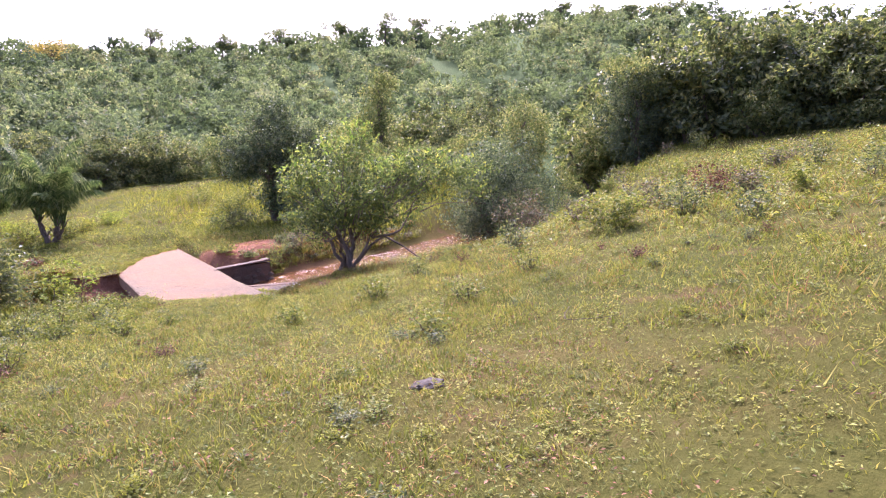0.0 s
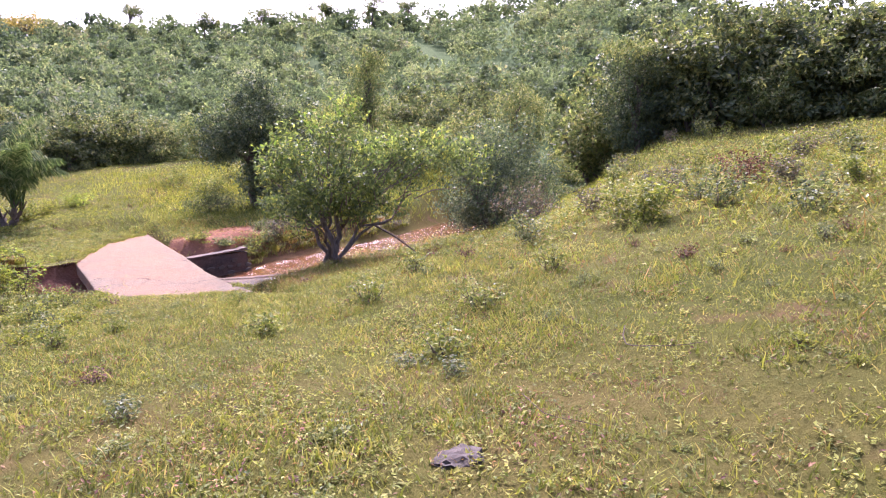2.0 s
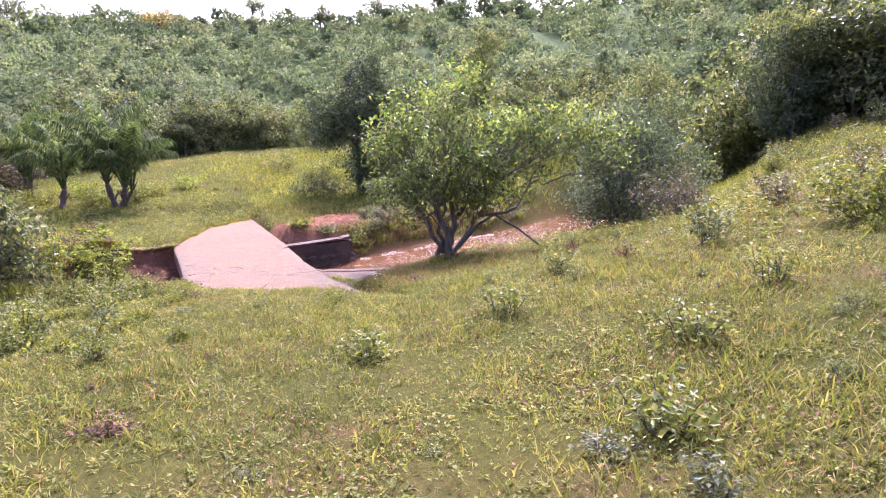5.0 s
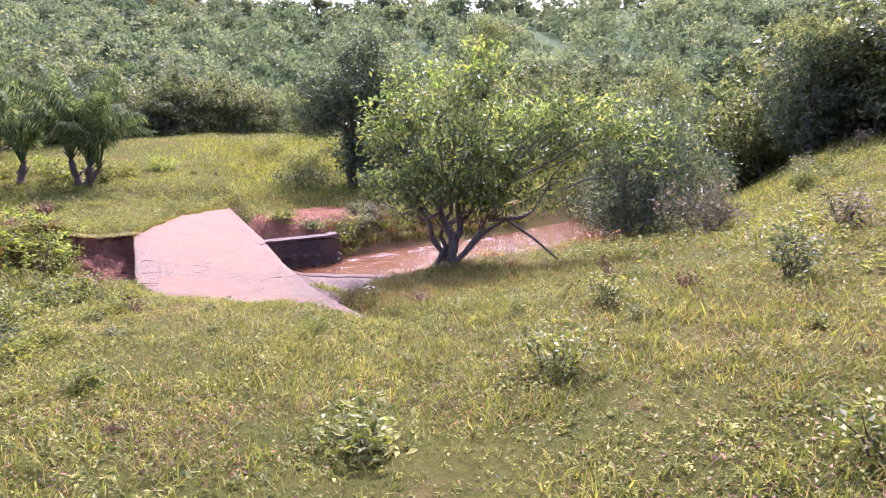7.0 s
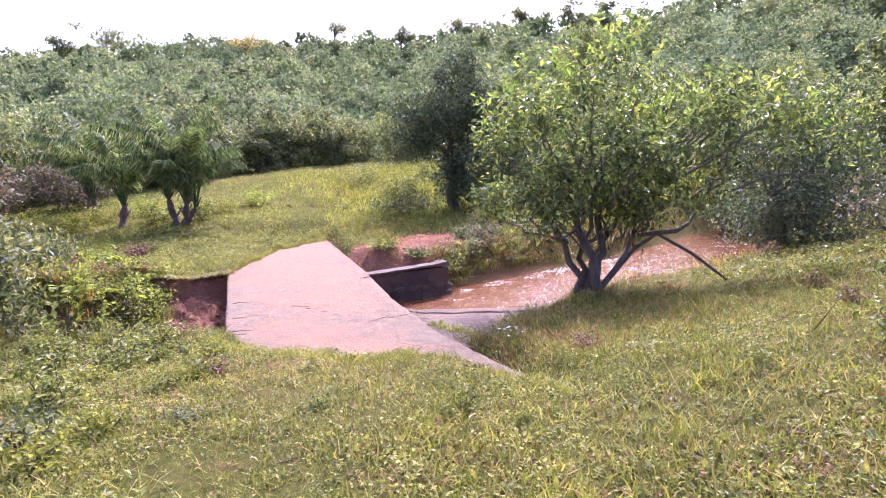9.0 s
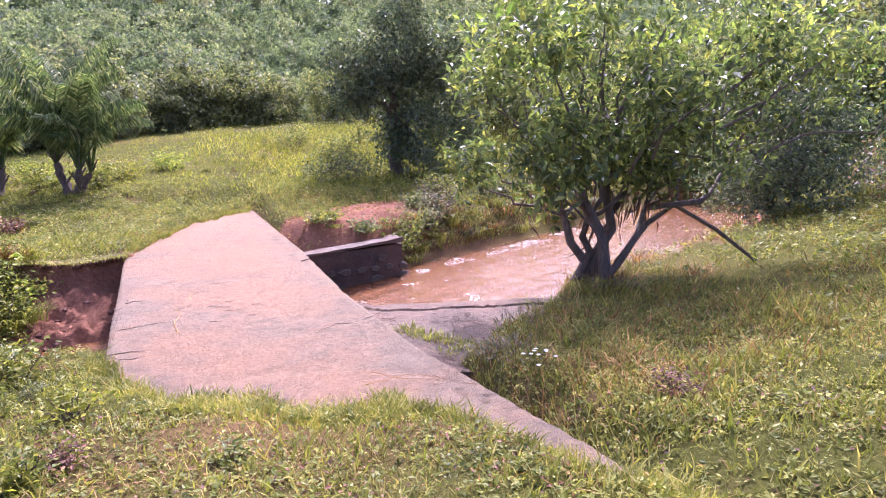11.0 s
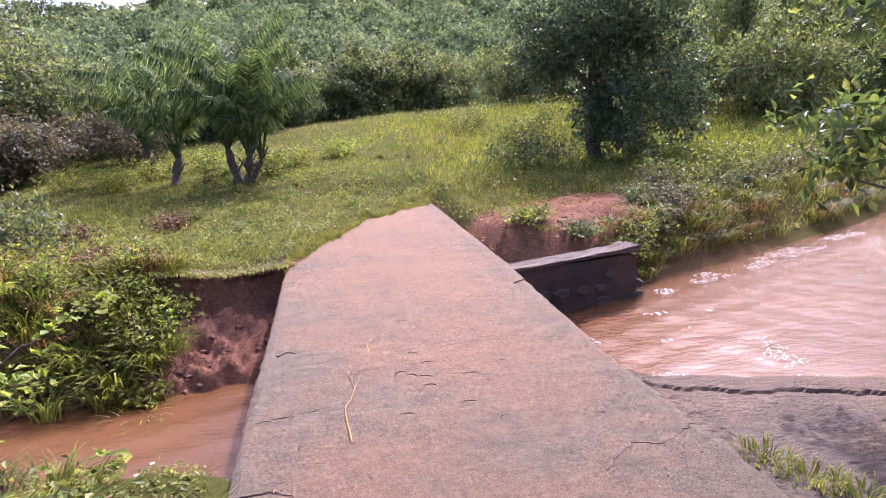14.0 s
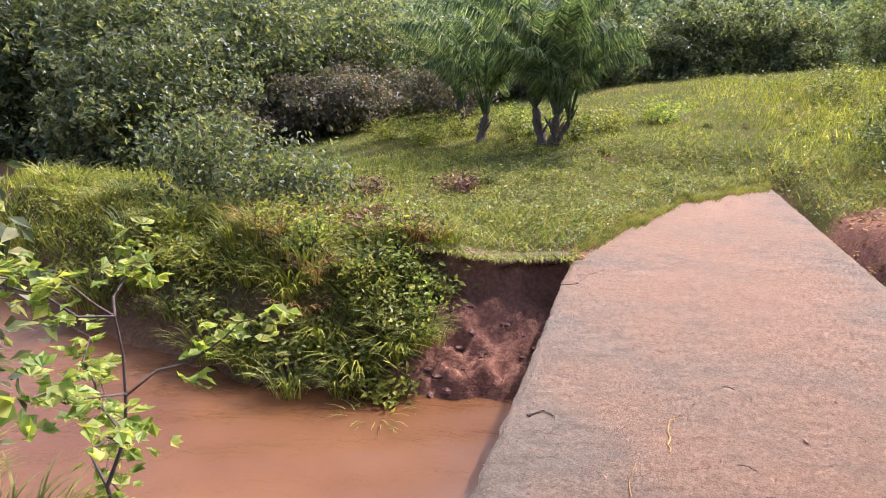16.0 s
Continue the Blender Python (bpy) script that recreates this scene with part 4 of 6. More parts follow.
            lf = part("feather", make_mesh("feather", v, f, L_PALM), frond)
            tagged(lf, kind="stuff")


palm("palm", "young feathery palm with a short rough trunk", -1.60, 9.0, 4.6, 51, 3, 2.6)
palm("palm", "slim young palm with upright fronds", -3.66, 10.6, 3.9, 52, 1, 1.4)
palm("palm", "young palm standing behind two others", -5.15, 14.3, 4.6, 53, 2, 2.2)


# ---- belts of bushes ----
def bush_proto(name, label, lobes, n, leaf, mat, seed, group, height):
    rng = np.random.default_rng(seed)
    t = thing(name, label, "bush" if "bush" in name else "tree", group, (0, 0, -300))
    for s in range(3):
        p = bent(rng, (0.1 * (s - 1), 0, -0.3), (0.7 * (s - 1) + rng.normal(0, 0.2), rng.normal(0, 0.4), height * 0.7), 6, 0.05)
        part("trunk", make_mesh("trunk", *tube(p, np.linspace(0.10, 0.03, 6), 6, rng, 0.08), M_BARK, True), t)
    mids, _ = in_lobes(rng, lobes, 75, 0.6)
    small = [(m, np.array([1, 1, 0.7]) * rng.uniform(0.30, 0.62)) for m in mids]
    small += [(l[0], np.array(l[1]) * 0.7) for l in lobes]
    part("crown", make_mesh("crown", *foliage(rng, small, n, leaf[0] * 1.05, leaf[1] * 1.1, 0.3, 0.2, 5, 0.13, -0.2, 1.1), mat), t)
    return t


PROTOS = {
    "dark": bush_proto("thicket_tree", "dense dark-green thicket tree at the meadow's edge", [((0, 0, 2.0), (2.0, 1.9, 1.6)), ((-1.1, 0.2, 2.7), (1.3, 1.3, 1.1)), ((1.1, -0.1, 2.9), (1.3, 1.3, 1.2)), ((0.1, 0, 3.9), (1.1, 1.1, 0.9)), ((0, 0, 0.8), (2.2, 2.0, 1.0))], 5000, (0.21, 0.11), L_BUSH, 61, "thicket along the meadow", 3.0),
    "green": bush_proto("thicket_tree", "leafy green thicket tree at the meadow's edge", [((0, 0, 1.7), (2.1, 1.9, 1.3)), ((-1.0, 0, 2.4), (1.4, 1.4, 1.0)), ((1.2, 0, 2.3), (1.3, 1.3, 1.0)), ((0.2, 0, 3.2), (1.2, 1.1, 0.8)), ((0, 0, 0.7), (2.3, 2.0, 0.8))], 4700, (0.23, 0.11), L_BUSH, 62, "thicket along the meadow", 2.6),
    "leafy": bush_proto("thicket_tree", "tall leafy green tree behind the thicket", [((0, 0, 1.7), (2.1, 1.9, 1.3)), ((-1.0, 0, 2.4), (1.4, 1.4, 1.0)), ((1.2, 0, 2.3), (1.3, 1.3, 1.0)), ((0.2, 0, 3.2), (1.2, 1.1, 0.8)), ((0, 0, 0.7), (2.3, 2.0, 0.8))], 7600, (0.145, 0.075), L_BUSH, 66, "thicket along the meadow", 2.6),
    "pale": bush_proto("thicket_tree", "feathery pale-green thicket tree", [((0, 0, 1.6), (1.9, 1.8, 1.2)), ((-0.9, 0, 2.3), (1.3, 1.3, 1.0)), ((1.0, 0, 2.6), (1.2, 1.2, 1.0)), ((0, 0, 0.6), (2.1, 1.9, 0.8))], 3600, (0.23, 0.09), L_LIGHT, 63, "thicket along the meadow", 2.6),
    "rust": bush_proto("rusty_bush", "greyish bush with rusty brown leaf tips", [((0, 0, 1.0), (1.7, 1.5, 0.9)), ((-0.9, 0, 1.3), (1.1, 1.1, 0.8)), ((0.9, 0, 1.4), (1.1, 1.1, 0.8))], 4200, (0.16, 0.08), L_RUST, 64, "rusty bushes along the stream", 1.4),
}


def plant(kind, x, y, s, turn):
    d, half, _ = to_stream(np.array([x]), np.array([y]))
    if d[0] - half[0] < 0.9 * s:
        return
    kind = "leafy" if kind == "green" and s > 1.25 and x < 0 else kind
    copy_thing(PROTOS[kind], pose(x, y, land1(x, y) - 0.1, 0, 0, turn) @ Matrix.Diagonal((s * 1.05, s * 1.05, s, 1)))


def belt(rows, seed, jitter=0.6):
    rng = np.random.default_rng(seed)
    for kind, x0, y0, x1, y1, count, lo, hi in rows:
        for k in range(count):
            u = (k + 0.5) / count
            plant(kind, x0 + (x1 - x0) * u + rng.normal(0, jitter), y0 + (y1 - y0) * u + rng.normal(0, jitter), rng.uniform(lo, hi), rng.uniform(0, 360))


belt([
    # beyond the far meadow
    ("green", -9, 23, 9, 29.5, 8, 0.55, 1.0), ("dark", -11, 24, 7, 30, 5, 0.7, 1.1), ("pale", 2, 27.5, 16, 30, 4, 0.8, 1.1),
    ("dark", -12, 29, 18, 36, 7, 0.7, 1.05), ("green", 10, 26, 24, 26, 5, 0.9, 1.3), ("pale", 14, 22, 27, 20, 4, 0.9, 1.3),
    ("pale", -14, 34, 22, 40, 9, 0.7, 1.2),
    # left, across the stream bend
    ("rust", -14.0, 12.5, -7.5, 19.5, 6, 0.85, 1.15), ("rust", -17, 13.5, -10.5, 21, 4, 1.0, 1.3),
    ("green", -19, 16, -11, 25, 5, 1.3, 1.8), ("green", -24, 12, -19, 10, 3, 1.3, 1.8), ("green", -20, 9.0, -13.5, 11.0, 4, 0.9, 1.3), ("green", -26, 16, -15, 30, 6, 1.6, 2.2), ("pale", -15.5, 4.5, -20, 7, 3, 1.1, 1.4),
    ("green", -30, 10, -24, 24, 5, 1.6, 2.1),
    # upstream
    ("pale", 15, 12.5, 26, 18, 4, 0.7, 1.0), ("pale", 12, 16, 20, 24, 4, 0.8, 1.2), ("pale", 19, 5.8, 25, 8.6, 2, 0.6, 0.85), ("green", 24, 14, 34, 14, 4, 1.1, 1.5),
    ("green", 20, 23, 34, 21, 6, 0.9, 1.4), ("pale", 22, 29, 40, 18, 6, 1.0, 1.5), ("pale", 29, 24, 44, 14, 5, 1.1, 1.5), ("green", 22, 19, 30, 16, 4, 0.8, 1.1),
    # above the slope on the right
    ("dark", 29, 4.5, 40, -6, 4, 1.1, 1.5), ("green", 30, 3.5, 39, -7, 4, 1.0, 1.7), ("green", 31, 8, 43, -2, 6, 1.5, 2.0), ("pale", 31.5, 1, 37, -14, 4, 0.7, 1.2), ("green", 33, 1, 38, -14, 5, 1.2, 1.7), ("pale", 29, 10, 36, 8, 4, 1.4, 1.8), ("green", 30, 15, 46, 4, 6, 1.7, 2.3), ("dark", 38, -10, 40, -24, 5, 1.4, 1.8),
    ("green", 42, 6, 50, -10, 6, 1.8, 2.4),
], 71)
# tall leafy trees behind the downstream bend
for x, y, size in ((-18.6, 14.8, 2.0), (-22.4, 16.4, 2.2), (-26.0, 17.0, 2.1), (-14.6, 17.5, 1.7)):
    plant("green", x, y, size, 40 * x)
for proto in PROTOS.values():
    for o in (*proto.children_recursive, proto):
        bpy.data.objects.remove(o)


# ---- woods on the hills ----
def hill_woods():
    rng = np.random.default_rng(81)
    pieces, tones = [], []
    n = 1720
    az = np.radians(rng.uniform(-50, 74, n))
    r = 40 + 125 * rng.random(n) ** 0.72
    x, y = r * np.sin(az), -10 + r * np.cos(az)
    ok = ~((x > -24) & (x < 26) & (y < 34)) & ~((x > 20) & (y < 12) & (r < 52))
    x, y, r = x[ok], y[ok], r[ok]
    z = land(x, y)
    for i in range(len(x)):
        s = rng.uniform(1.3, 3.2)
        h = s * rng.uniform(0.7, 1.2)
        # flat-topped crowns of a few tiers, open below
        tiers = []
        for _ in range(7):
            a, q = rng.uniform(0, 6.28), s * rng.uniform(0.1, 0.9)
            tiers.append(((x[i] + q * math.cos(a), y[i] + q * math.sin(a), z[i] + h * (1.25 - 0.5 * (q / s) ** 2) + rng.normal(0, 0.25)), (s * rng.uniform(0.3, 0.5), s * rng.uniform(0.3, 0.5), h * rng.uniform(0.14, 0.3))))
        tiers.append(((x[i], y[i], z[i] + h * 0.45), (s * 0.85, s * 0.85, h * 0.5)))
        size = 0.17 + 0.0025 * r[i]
        v, f = foliage(rng, tiers, 245 if r[i] < 85 else 165, size * 1.36, size * 0.98, 0.6, 0.05, 3, 0.2, None, 1.4)
        pieces.append((v, f))
        tones.append(np.full(len(v), rng.random() ** 1.3 * 0.75))
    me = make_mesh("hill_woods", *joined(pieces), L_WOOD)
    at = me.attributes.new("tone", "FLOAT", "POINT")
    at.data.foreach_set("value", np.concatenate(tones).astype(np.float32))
    tagged(new("hill_woods", me), "dense green scrub woods covering the hillside, haze put into their leaf colour", "woods", kind="stuff")


hill_woods()


def skyline_tree(x, y, height, spread, seed, mat, name="skyline_tree", label="thin open tree standing out on the hill's crest"):
    rng = np.random.default_rng(seed)
    t = thing(name, label, "tree", "trees on the crest", (x, y, land1(x, y)))
    part("trunk", make_mesh("trunk", *tube(bent(rng, (0, 0, 0), (0.3, 0, height * 0.8), 6, 0.02), np.linspace(0.22, 0.08, 6), 6), M_BARK, True), t)
    lobes = [((rng.normal(0, spread * 0.45), rng.normal(0, spread * 0.4), height * rng.uniform(0.55, 1.0)), (spread * 0.4, spread * 0.4, height * 0.14)) for _ in range(8)]
    for l in lobes:
        part("limb", make_mesh("limb", *tube(bent(rng, (0.15, 0, height * 0.5), l[0], 5, 0.04), np.linspace(0.10, 0.03, 5), 5), M_BARK, True), t)
    part("crown", make_mesh("crown", *foliage(rng, lobes, 1000, 0.46, 0.27, 0.3, 0.0, 4, 0.3), mat), t)


for az, rr, h, w, seed in ((8.2, 148, 8.5, 4.5, 1), (28.6, 146, 8.5, 3.2, 2), (31.8, 147, 8.0, 2.6, 3), (19.0, 148, 7.5, 3.5, 4), (24.6, 147, 7.0, 2.5, 5), (-13.3, 145, 7.0, 3.0, 6), (-9.8, 147, 8.0, 4.0, 7), (14.0, 148, 6.5, 3.0, 8), (44.5, 147, 6.5, 3.0, 9), (54.0, 140, 7.0, 4.5, 10), (-25.0, 120, 8.5, 4.0, 11), (-21.0, 130, 8.0, 4.0, 12)):
    skyline_tree(rr * math.sin(radians(az)), -10 + rr * math.cos(radians(az)), h * 0.8, w * 1.2, 90 + seed, L_BUSH)
skyline_tree(1.6, 118, 6.0, 4.5, 140, L_GOLD, "golden_tree", "yellow-leaved tree among the hillside scrub")


# ---- grass and weeds ----
def is_open(x, y):
    """Where grass can stand: not on the deck, the sill, in the bed or on bare soil."""
    d, half, side = to_stream(x, y)
    e = d - half
    far_edge = np.interp(x, [0, 0.5, 1.3, 2.8], [0.15, 2.2, 4.4, 6.4])
    near_edge = np.interp(x, [0, 0.4, 1.3, 2.1, 2.6], [-5.5, -6.5, -7.35, -7.75, -9.3])
    deck = (x > -0.03) & (x < 2.78) & (y < far_edge + 0.1) & (y > near_edge - 0.1)
    sill = (x > 2.5) & (x < sill_right(y) + 0.05) & (y > -6.25) & (y < -3.4)
    cut = (x > -1.6) & (x < 3.0) & (side > 0) & (e < 1.44)
    mound = heap(x, y) + 0.3 * bumps(x, y, 2.5, 3) < 0.95
    return ~(deck | sill | cut | mound) & (e > np.where(side > 0, np.where(x < 0, 0.35, np.where(x > 4.9, 0.32, 0.8)), 0.45))


def scatter(rng, n, x0, x1, y0, y1, clump=0.0):
    soft = 0.16 * min(x1 - x0, y1 - y0)
    x, y = rng.uniform(x0 - soft, x1 + soft, n), rng.uniform(y0 - soft, y1 + soft, n)
    edge = np.minimum(np.minimum(x - x0, x1 - x), np.minimum(y - y0, y1 - y)) / soft * 0.5 + 0.5
    keep = rng.random(n) < edge
    x, y = x[keep], y[keep]
    n = len(x)
    if clump:
        keep = rng.random(n) < np.clip(0.5 + clump * (2.2 * patches(x, y, 1.3, 7) - 1.1) + clump * (2.2 * patches(x, y, 0.42, 8) - 1.1), 0.10, 1)
        x, y = x[keep], y[keep]
    ok = is_open(x, y)
    x, y = x[ok], y[ok]
    return x, y, land(x, y)


def tall(x, y):
    """Where the sward stands higher or is cropped."""
    return 0.50 + 0.50 * patches(x, y, 1.5, 21) + 0.75 * patches(x, y, 0.36, 22) ** 2


def blades(rng, x, y, z, height, width, lean=0.5):
    """Bent blades of three triangles each."""
    n = len(x)
    h = height * rng.uniform(0.45, 1.25, n) * tall(x, y)
    w = width * rng.uniform(0.7, 1.3, n)
    a, b = rng.uniform(0, 6.283, n), rng.uniform(0, 6.283, n)
    s = np.stack([np.cos(a), np.sin(a), 0 * a], -1) * w[:, None] * 0.5
    tilt = np.stack([np.cos(b), np.sin(b), 0 * b], -1) * (h * lean * rng.uniform(0.2, 1.3, n))[:, None]
    root = np.stack([x, y, z - 0.012], -1)
    mid = root + tilt * 0.35 + np.stack([0 * h, 0 * h, h * 0.6], -1)
    tip = root + tilt + np.stack([0 * h, 0 * h, h], -1)
    v = np.stack([root - s, root + s, mid + s * 0.75, mid - s * 0.75, tip], 1).reshape(-1, 3)
    k = np.arange(n)[:, None] * 5
    f = np.concatenate([k + [0, 1, 2], k + [0, 2, 3], k + [3, 2, 4]], 1).reshape(-1, 3)
    return v, f


def spikes(rng, x, y, z, height, width, lean=0.5):
    """Blades of one triangle, for grass that is never seen near."""
    n = len(x)
    h, w = height * rng.uniform(0.5, 1.3, n) * tall(x, y), width * rng.uniform(0.7, 1.3, n)
    a, b = rng.uniform(0, 6.283, n), rng.uniform(0, 6.283, n)
    s = np.stack([np.cos(a), np.sin(a), 0 * a], -1) * w[:, None] * 0.5
    root = np.stack([x, y, z - 0.015], -1)
    tip = root + np.stack([np.cos(b) * h * lean, np.sin(b) * h * lean, h], -1)
    return np.stack([root - s, root + s, tip], 1).reshape(-1, 3), np.arange(3 * n).reshape(-1, 3)


def stuff(name, vf, mat, label, category):
    return tagged(new(name, make_mesh(name, *vf, mat)), label, category, kind="stuff")


def ground_leaves(rng, x, y, z, rise, length, width):
    c = np.stack([x, y, z + rise * rng.random(len(x)) * (0.3 + 2.0 * patches(x, y, 0.34, 22) ** 1.5)], -1)
    a = rng.uniform(0, 6.283, len(x))
    along = unit(np.stack([np.cos(a), np.sin(a), rng.uniform(-0.2, 0.7, len(x))], -1))
    normal = unit(np.array([0, 0, 1.0]) + rng.normal(0, 0.4, c.shape))
    s = rng.uniform(0.6, 1.3, len(x))
    return leaf_quads(c, along, normal, length * s, width * s)


def rosettes(rng, x, y, z, size):
    """Small leafy tufts, five leaves to each, and a tone for each tuft."""
    per = 5
    s = np.repeat(size * rng.uniform(0.5, 1.5, len(x)) * (0.6 + 0.8 * patches(x, y, 0.5, 24)), per)
    a = rng.uniform(0, 6.283, len(s))
    out = np.stack([np.cos(a), np.sin(a), 0 * a], -1)
    lift = rng.uniform(0.0, 1.3, len(s))
    c = np.repeat(np.stack([x, y, z], -1), per, 0) + out * (s * 0.55)[:, None] + np.stack([0 * s, 0 * s, s * lift], -1)
    along = unit(out + np.stack([0 * s, 0 * s, lift * rng.uniform(-0.4, 0.9, len(s))], -1))
    normal = unit(np.array([0, 0, 1.0]) - out * 0.3 + rng.normal(0, 0.35, c.shape))
    tone = np.clip(rng.random(len(x)) * 0.55 + 0.35 * patches(x, y, 0.8, 25), 0, 1)
    return leaf_quads(c, along, normal, s * rng.uniform(0.7, 1.2, len(s)), s * 0.48), np.repeat(tone, per * 4)


rng = np.random.default_rng(131)
made = [rosettes(rng, *scatter(rng, 135000, -5, 9, -20.5, -8, 0.28), 0.0245),
        rosettes(rng, *scatter(rng, 44000, -4.5, 6, -11, -4, 0.28), 0.025),
        rosettes(rng, *scatter(rng, 30000, 8, 22, -18, 1, 0.4), 0.075),
        rosettes(rng, *scatter(rng, 34000, -6.5, 4.5, -0.4, 9, 0.35), 0.040)]
me = make_mesh("leafy_tufts", *joined([m for m, _ in made]), L_ROSETTE)
me.attributes.new("tone", "FLOAT", "POINT").data.foreach_set("value", np.concatenate([q for _, q in made]).astype(np.float32))
tagged(new("leafy_tufts", me), "small leafy tufts crowding the meadow turf", "weeds", kind="stuff")

rng = np.random.default_rng(101)
stuff("meadow_grass", joined([
    blades(rng, *scatter(rng, 170000, -5, 8, -20.5, -8.5, 0.25), 0.065, 0.010, 1.2),
    blades(rng, *scatter(rng, 70000, -5, 6, -11, -4.0, 0.2), 0.08, 0.009, 1.0),
    blades(rng, *scatter(rng, 34000, 2.4, 6.5, -9, -3.8, 0.3), 0.09, 0.008, 1.2),
    blades(rng, *scatter(rng, 22000, -6, 3, 0.0, 6.5, 0.2), 0.10, 0.010, 0.8)]), L_GRASS, "short patchy meadow grass, partly dry", "grass")
stuff("turf", joined([
    blades(rng, *scatter(rng, 60000, -4, 7, -18.6, -7.0, 1.4), 0.12, 0.011, 0.9),
    spikes(rng, *scatter(rng, 270000, -3.5, 7, -19.5, -7.0, 0.15), 0.050, 0.010, 1.1),
    spikes(rng, *scatter(rng, 40000, -4, 2.7, -0.3, 6.5, 0.12), 0.07, 0.012, 1.0)]), L_GRASS, "dense short turf of the meadow", "grass")
stuff("far_meadow_grass", joined([
    spikes(rng, *scatter(rng, 60000, 8, 25, 1.5, 17, 0.3), 0.30, 0.030, 0.6),
    spikes(rng, *scatter(rng, 16000, -7, -0.5, -2.2, 2.0, 0.4), 0.26, 0.015, 0.9),
    spikes(rng, *scatter(rng, 110000, -16, 15, 4, 28, 0.4), 0.10, 0.026, 0.8),
    spikes(rng, *scatter(rng, 90000, -8, 9, 2, 17, 0.25), 0.085, 0.018, 0.9),
    spikes(rng, *scatter(rng, 30000, 3, 14, 8, 22, 0.3), 0.28, 0.032, 0.5),
    spikes(rng, *scatter(rng, 26000, -14, -4, -1, 8, 0.3), 0.26, 0.025, 0.5)]), L_LUSH, "sunlit green grass of the far meadow", "grass")
stuff("slope_grass", joined([
    spikes(rng, *scatter(rng, 26000, 2.7, 11, 0.6, 8, 0.3), 0.24, 0.016, 0.8),
    spikes(rng, *scatter(rng, 110000, 6, 30, -20, 4, 0.45), 0.17, 0.026, 0.7),
    spikes(rng, *scatter(rng, 30000, -16, -4, -21, -5, 0.35), 0.2, 0.026, 0.6)]), L_GRASS, "rough grass on the rising slope", "grass")
stuff("dry_grass", joined([
    blades(rng, *scatter(rng, 60000, -4, 10, -20.5, -7, 0.7), 0.06, 0.009, 1.6),
    blades(rng, *scatter(rng, 9000, 2.5, 6, -8.5, -4.0, 0.3), 0.15, 0.008, 1.2),
    spikes(rng, *scatter(rng, 16000, 6, 28, -18, 2, 0.5), 0.22, 0.022, 0.8),
    blades(rng, *scatter(rng, 9000, 2.8, 11, 0.6, 6, 0.5), 0.26, 0.010, 1.3),
    blades(rng, *scatter(rng, 9000, -5, 2.6, 0, 6, 0.5), 0.09, 0.009, 1.4)]), L_DRY, "dry straw-coloured grass stalks", "grass")
stuff("withered_leaves", joined([
    ground_leaves(rng, *scatter(rng, 80000, -4, 9, -20, -7, 1.5), 0.05, 0.032, 0.016),
    ground_leaves(rng, *scatter(rng, 14000, -6, 3, -1, 8, 1.2), 0.07, 0.045, 0.020)]), L_DEAD, "patches of withered reddish-brown leaves in the grass", "leaves")
stuff("ground_weeds", joined([
    ground_leaves(rng, *scatter(rng, 110000, -5, 9, -20.5, -8, 0.35), 0.06, 0.034, 0.019),
    ground_leaves(rng, *scatter(rng, 50000, -5, 6, -11, -4, 0.6), 0.07, 0.036, 0.020),
    ground_leaves(rng, *scatter(rng, 42000, 8, 28, -18, 3, 0.6), 0.22, 0.09, 0.05),
    ground_leaves(rng, *scatter(rng, 64000, -8, 5, -2.2, 9, 0.5), 0.09, 0.048, 0.028),
    ground_leaves(rng, *scatter(rng, 34000, -5, 4.5, -0.3, 8, 0.5), 0.13, 0.075, 0.032),
    ground_leaves(rng, *scatter(rng, 14000, 4.6, 11, 0.6, 7, 0.5), 0.30, 0.07, 0.04),
    ground_leaves(rng, *scatter(rng, 20000, 3, 15, 6, 24, 0.5), 0.35, 0.10, 0.05)]), L_WEED, "low broad-leaved weeds among the grass", "weeds")


def fringe(rng, n, far):
    """Points along the ragged line where turf meets the deck."""
    x = rng.uniform(0.0, 2.7, n)
    line = np.interp(x, [0, 0.5, 1.3, 2.8], [0.15, 2.2, 4.4, 6.4]) if far else np.interp(x, [0, 0.4, 1.3, 2.1, 2.6], [-5.5, -6.5, -7.35, -7.75, -9.3])
    y = line + (0.12 * np.sin(x * 7) + 0.08 * np.sin(x * 17)) + rng.normal(0, 0.15, n)
    return x, y, np.maximum(land(x, y), slab_z(y) + 0.004)


stuff("turf_fringe", joined([
    blades(rng, *fringe(rng, 9000, True), 0.08, 0.010, 1.3), blades(rng, *fringe(rng, 6500, False), 0.09, 0.010, 1.2)]), L_GRASS, "ragged turf creeping over the ends of the concrete", "grass")
stuff("deck_straw", joined([
    blades(rng, *fringe(rng, 5200, True), 0.03, 0.008, 3.5), blades(rng, *fringe(rng, 1100, False), 0.03, 0.008, 4.0)]), L_DRY, "scattered dry straw where turf meets the concrete", "straw")


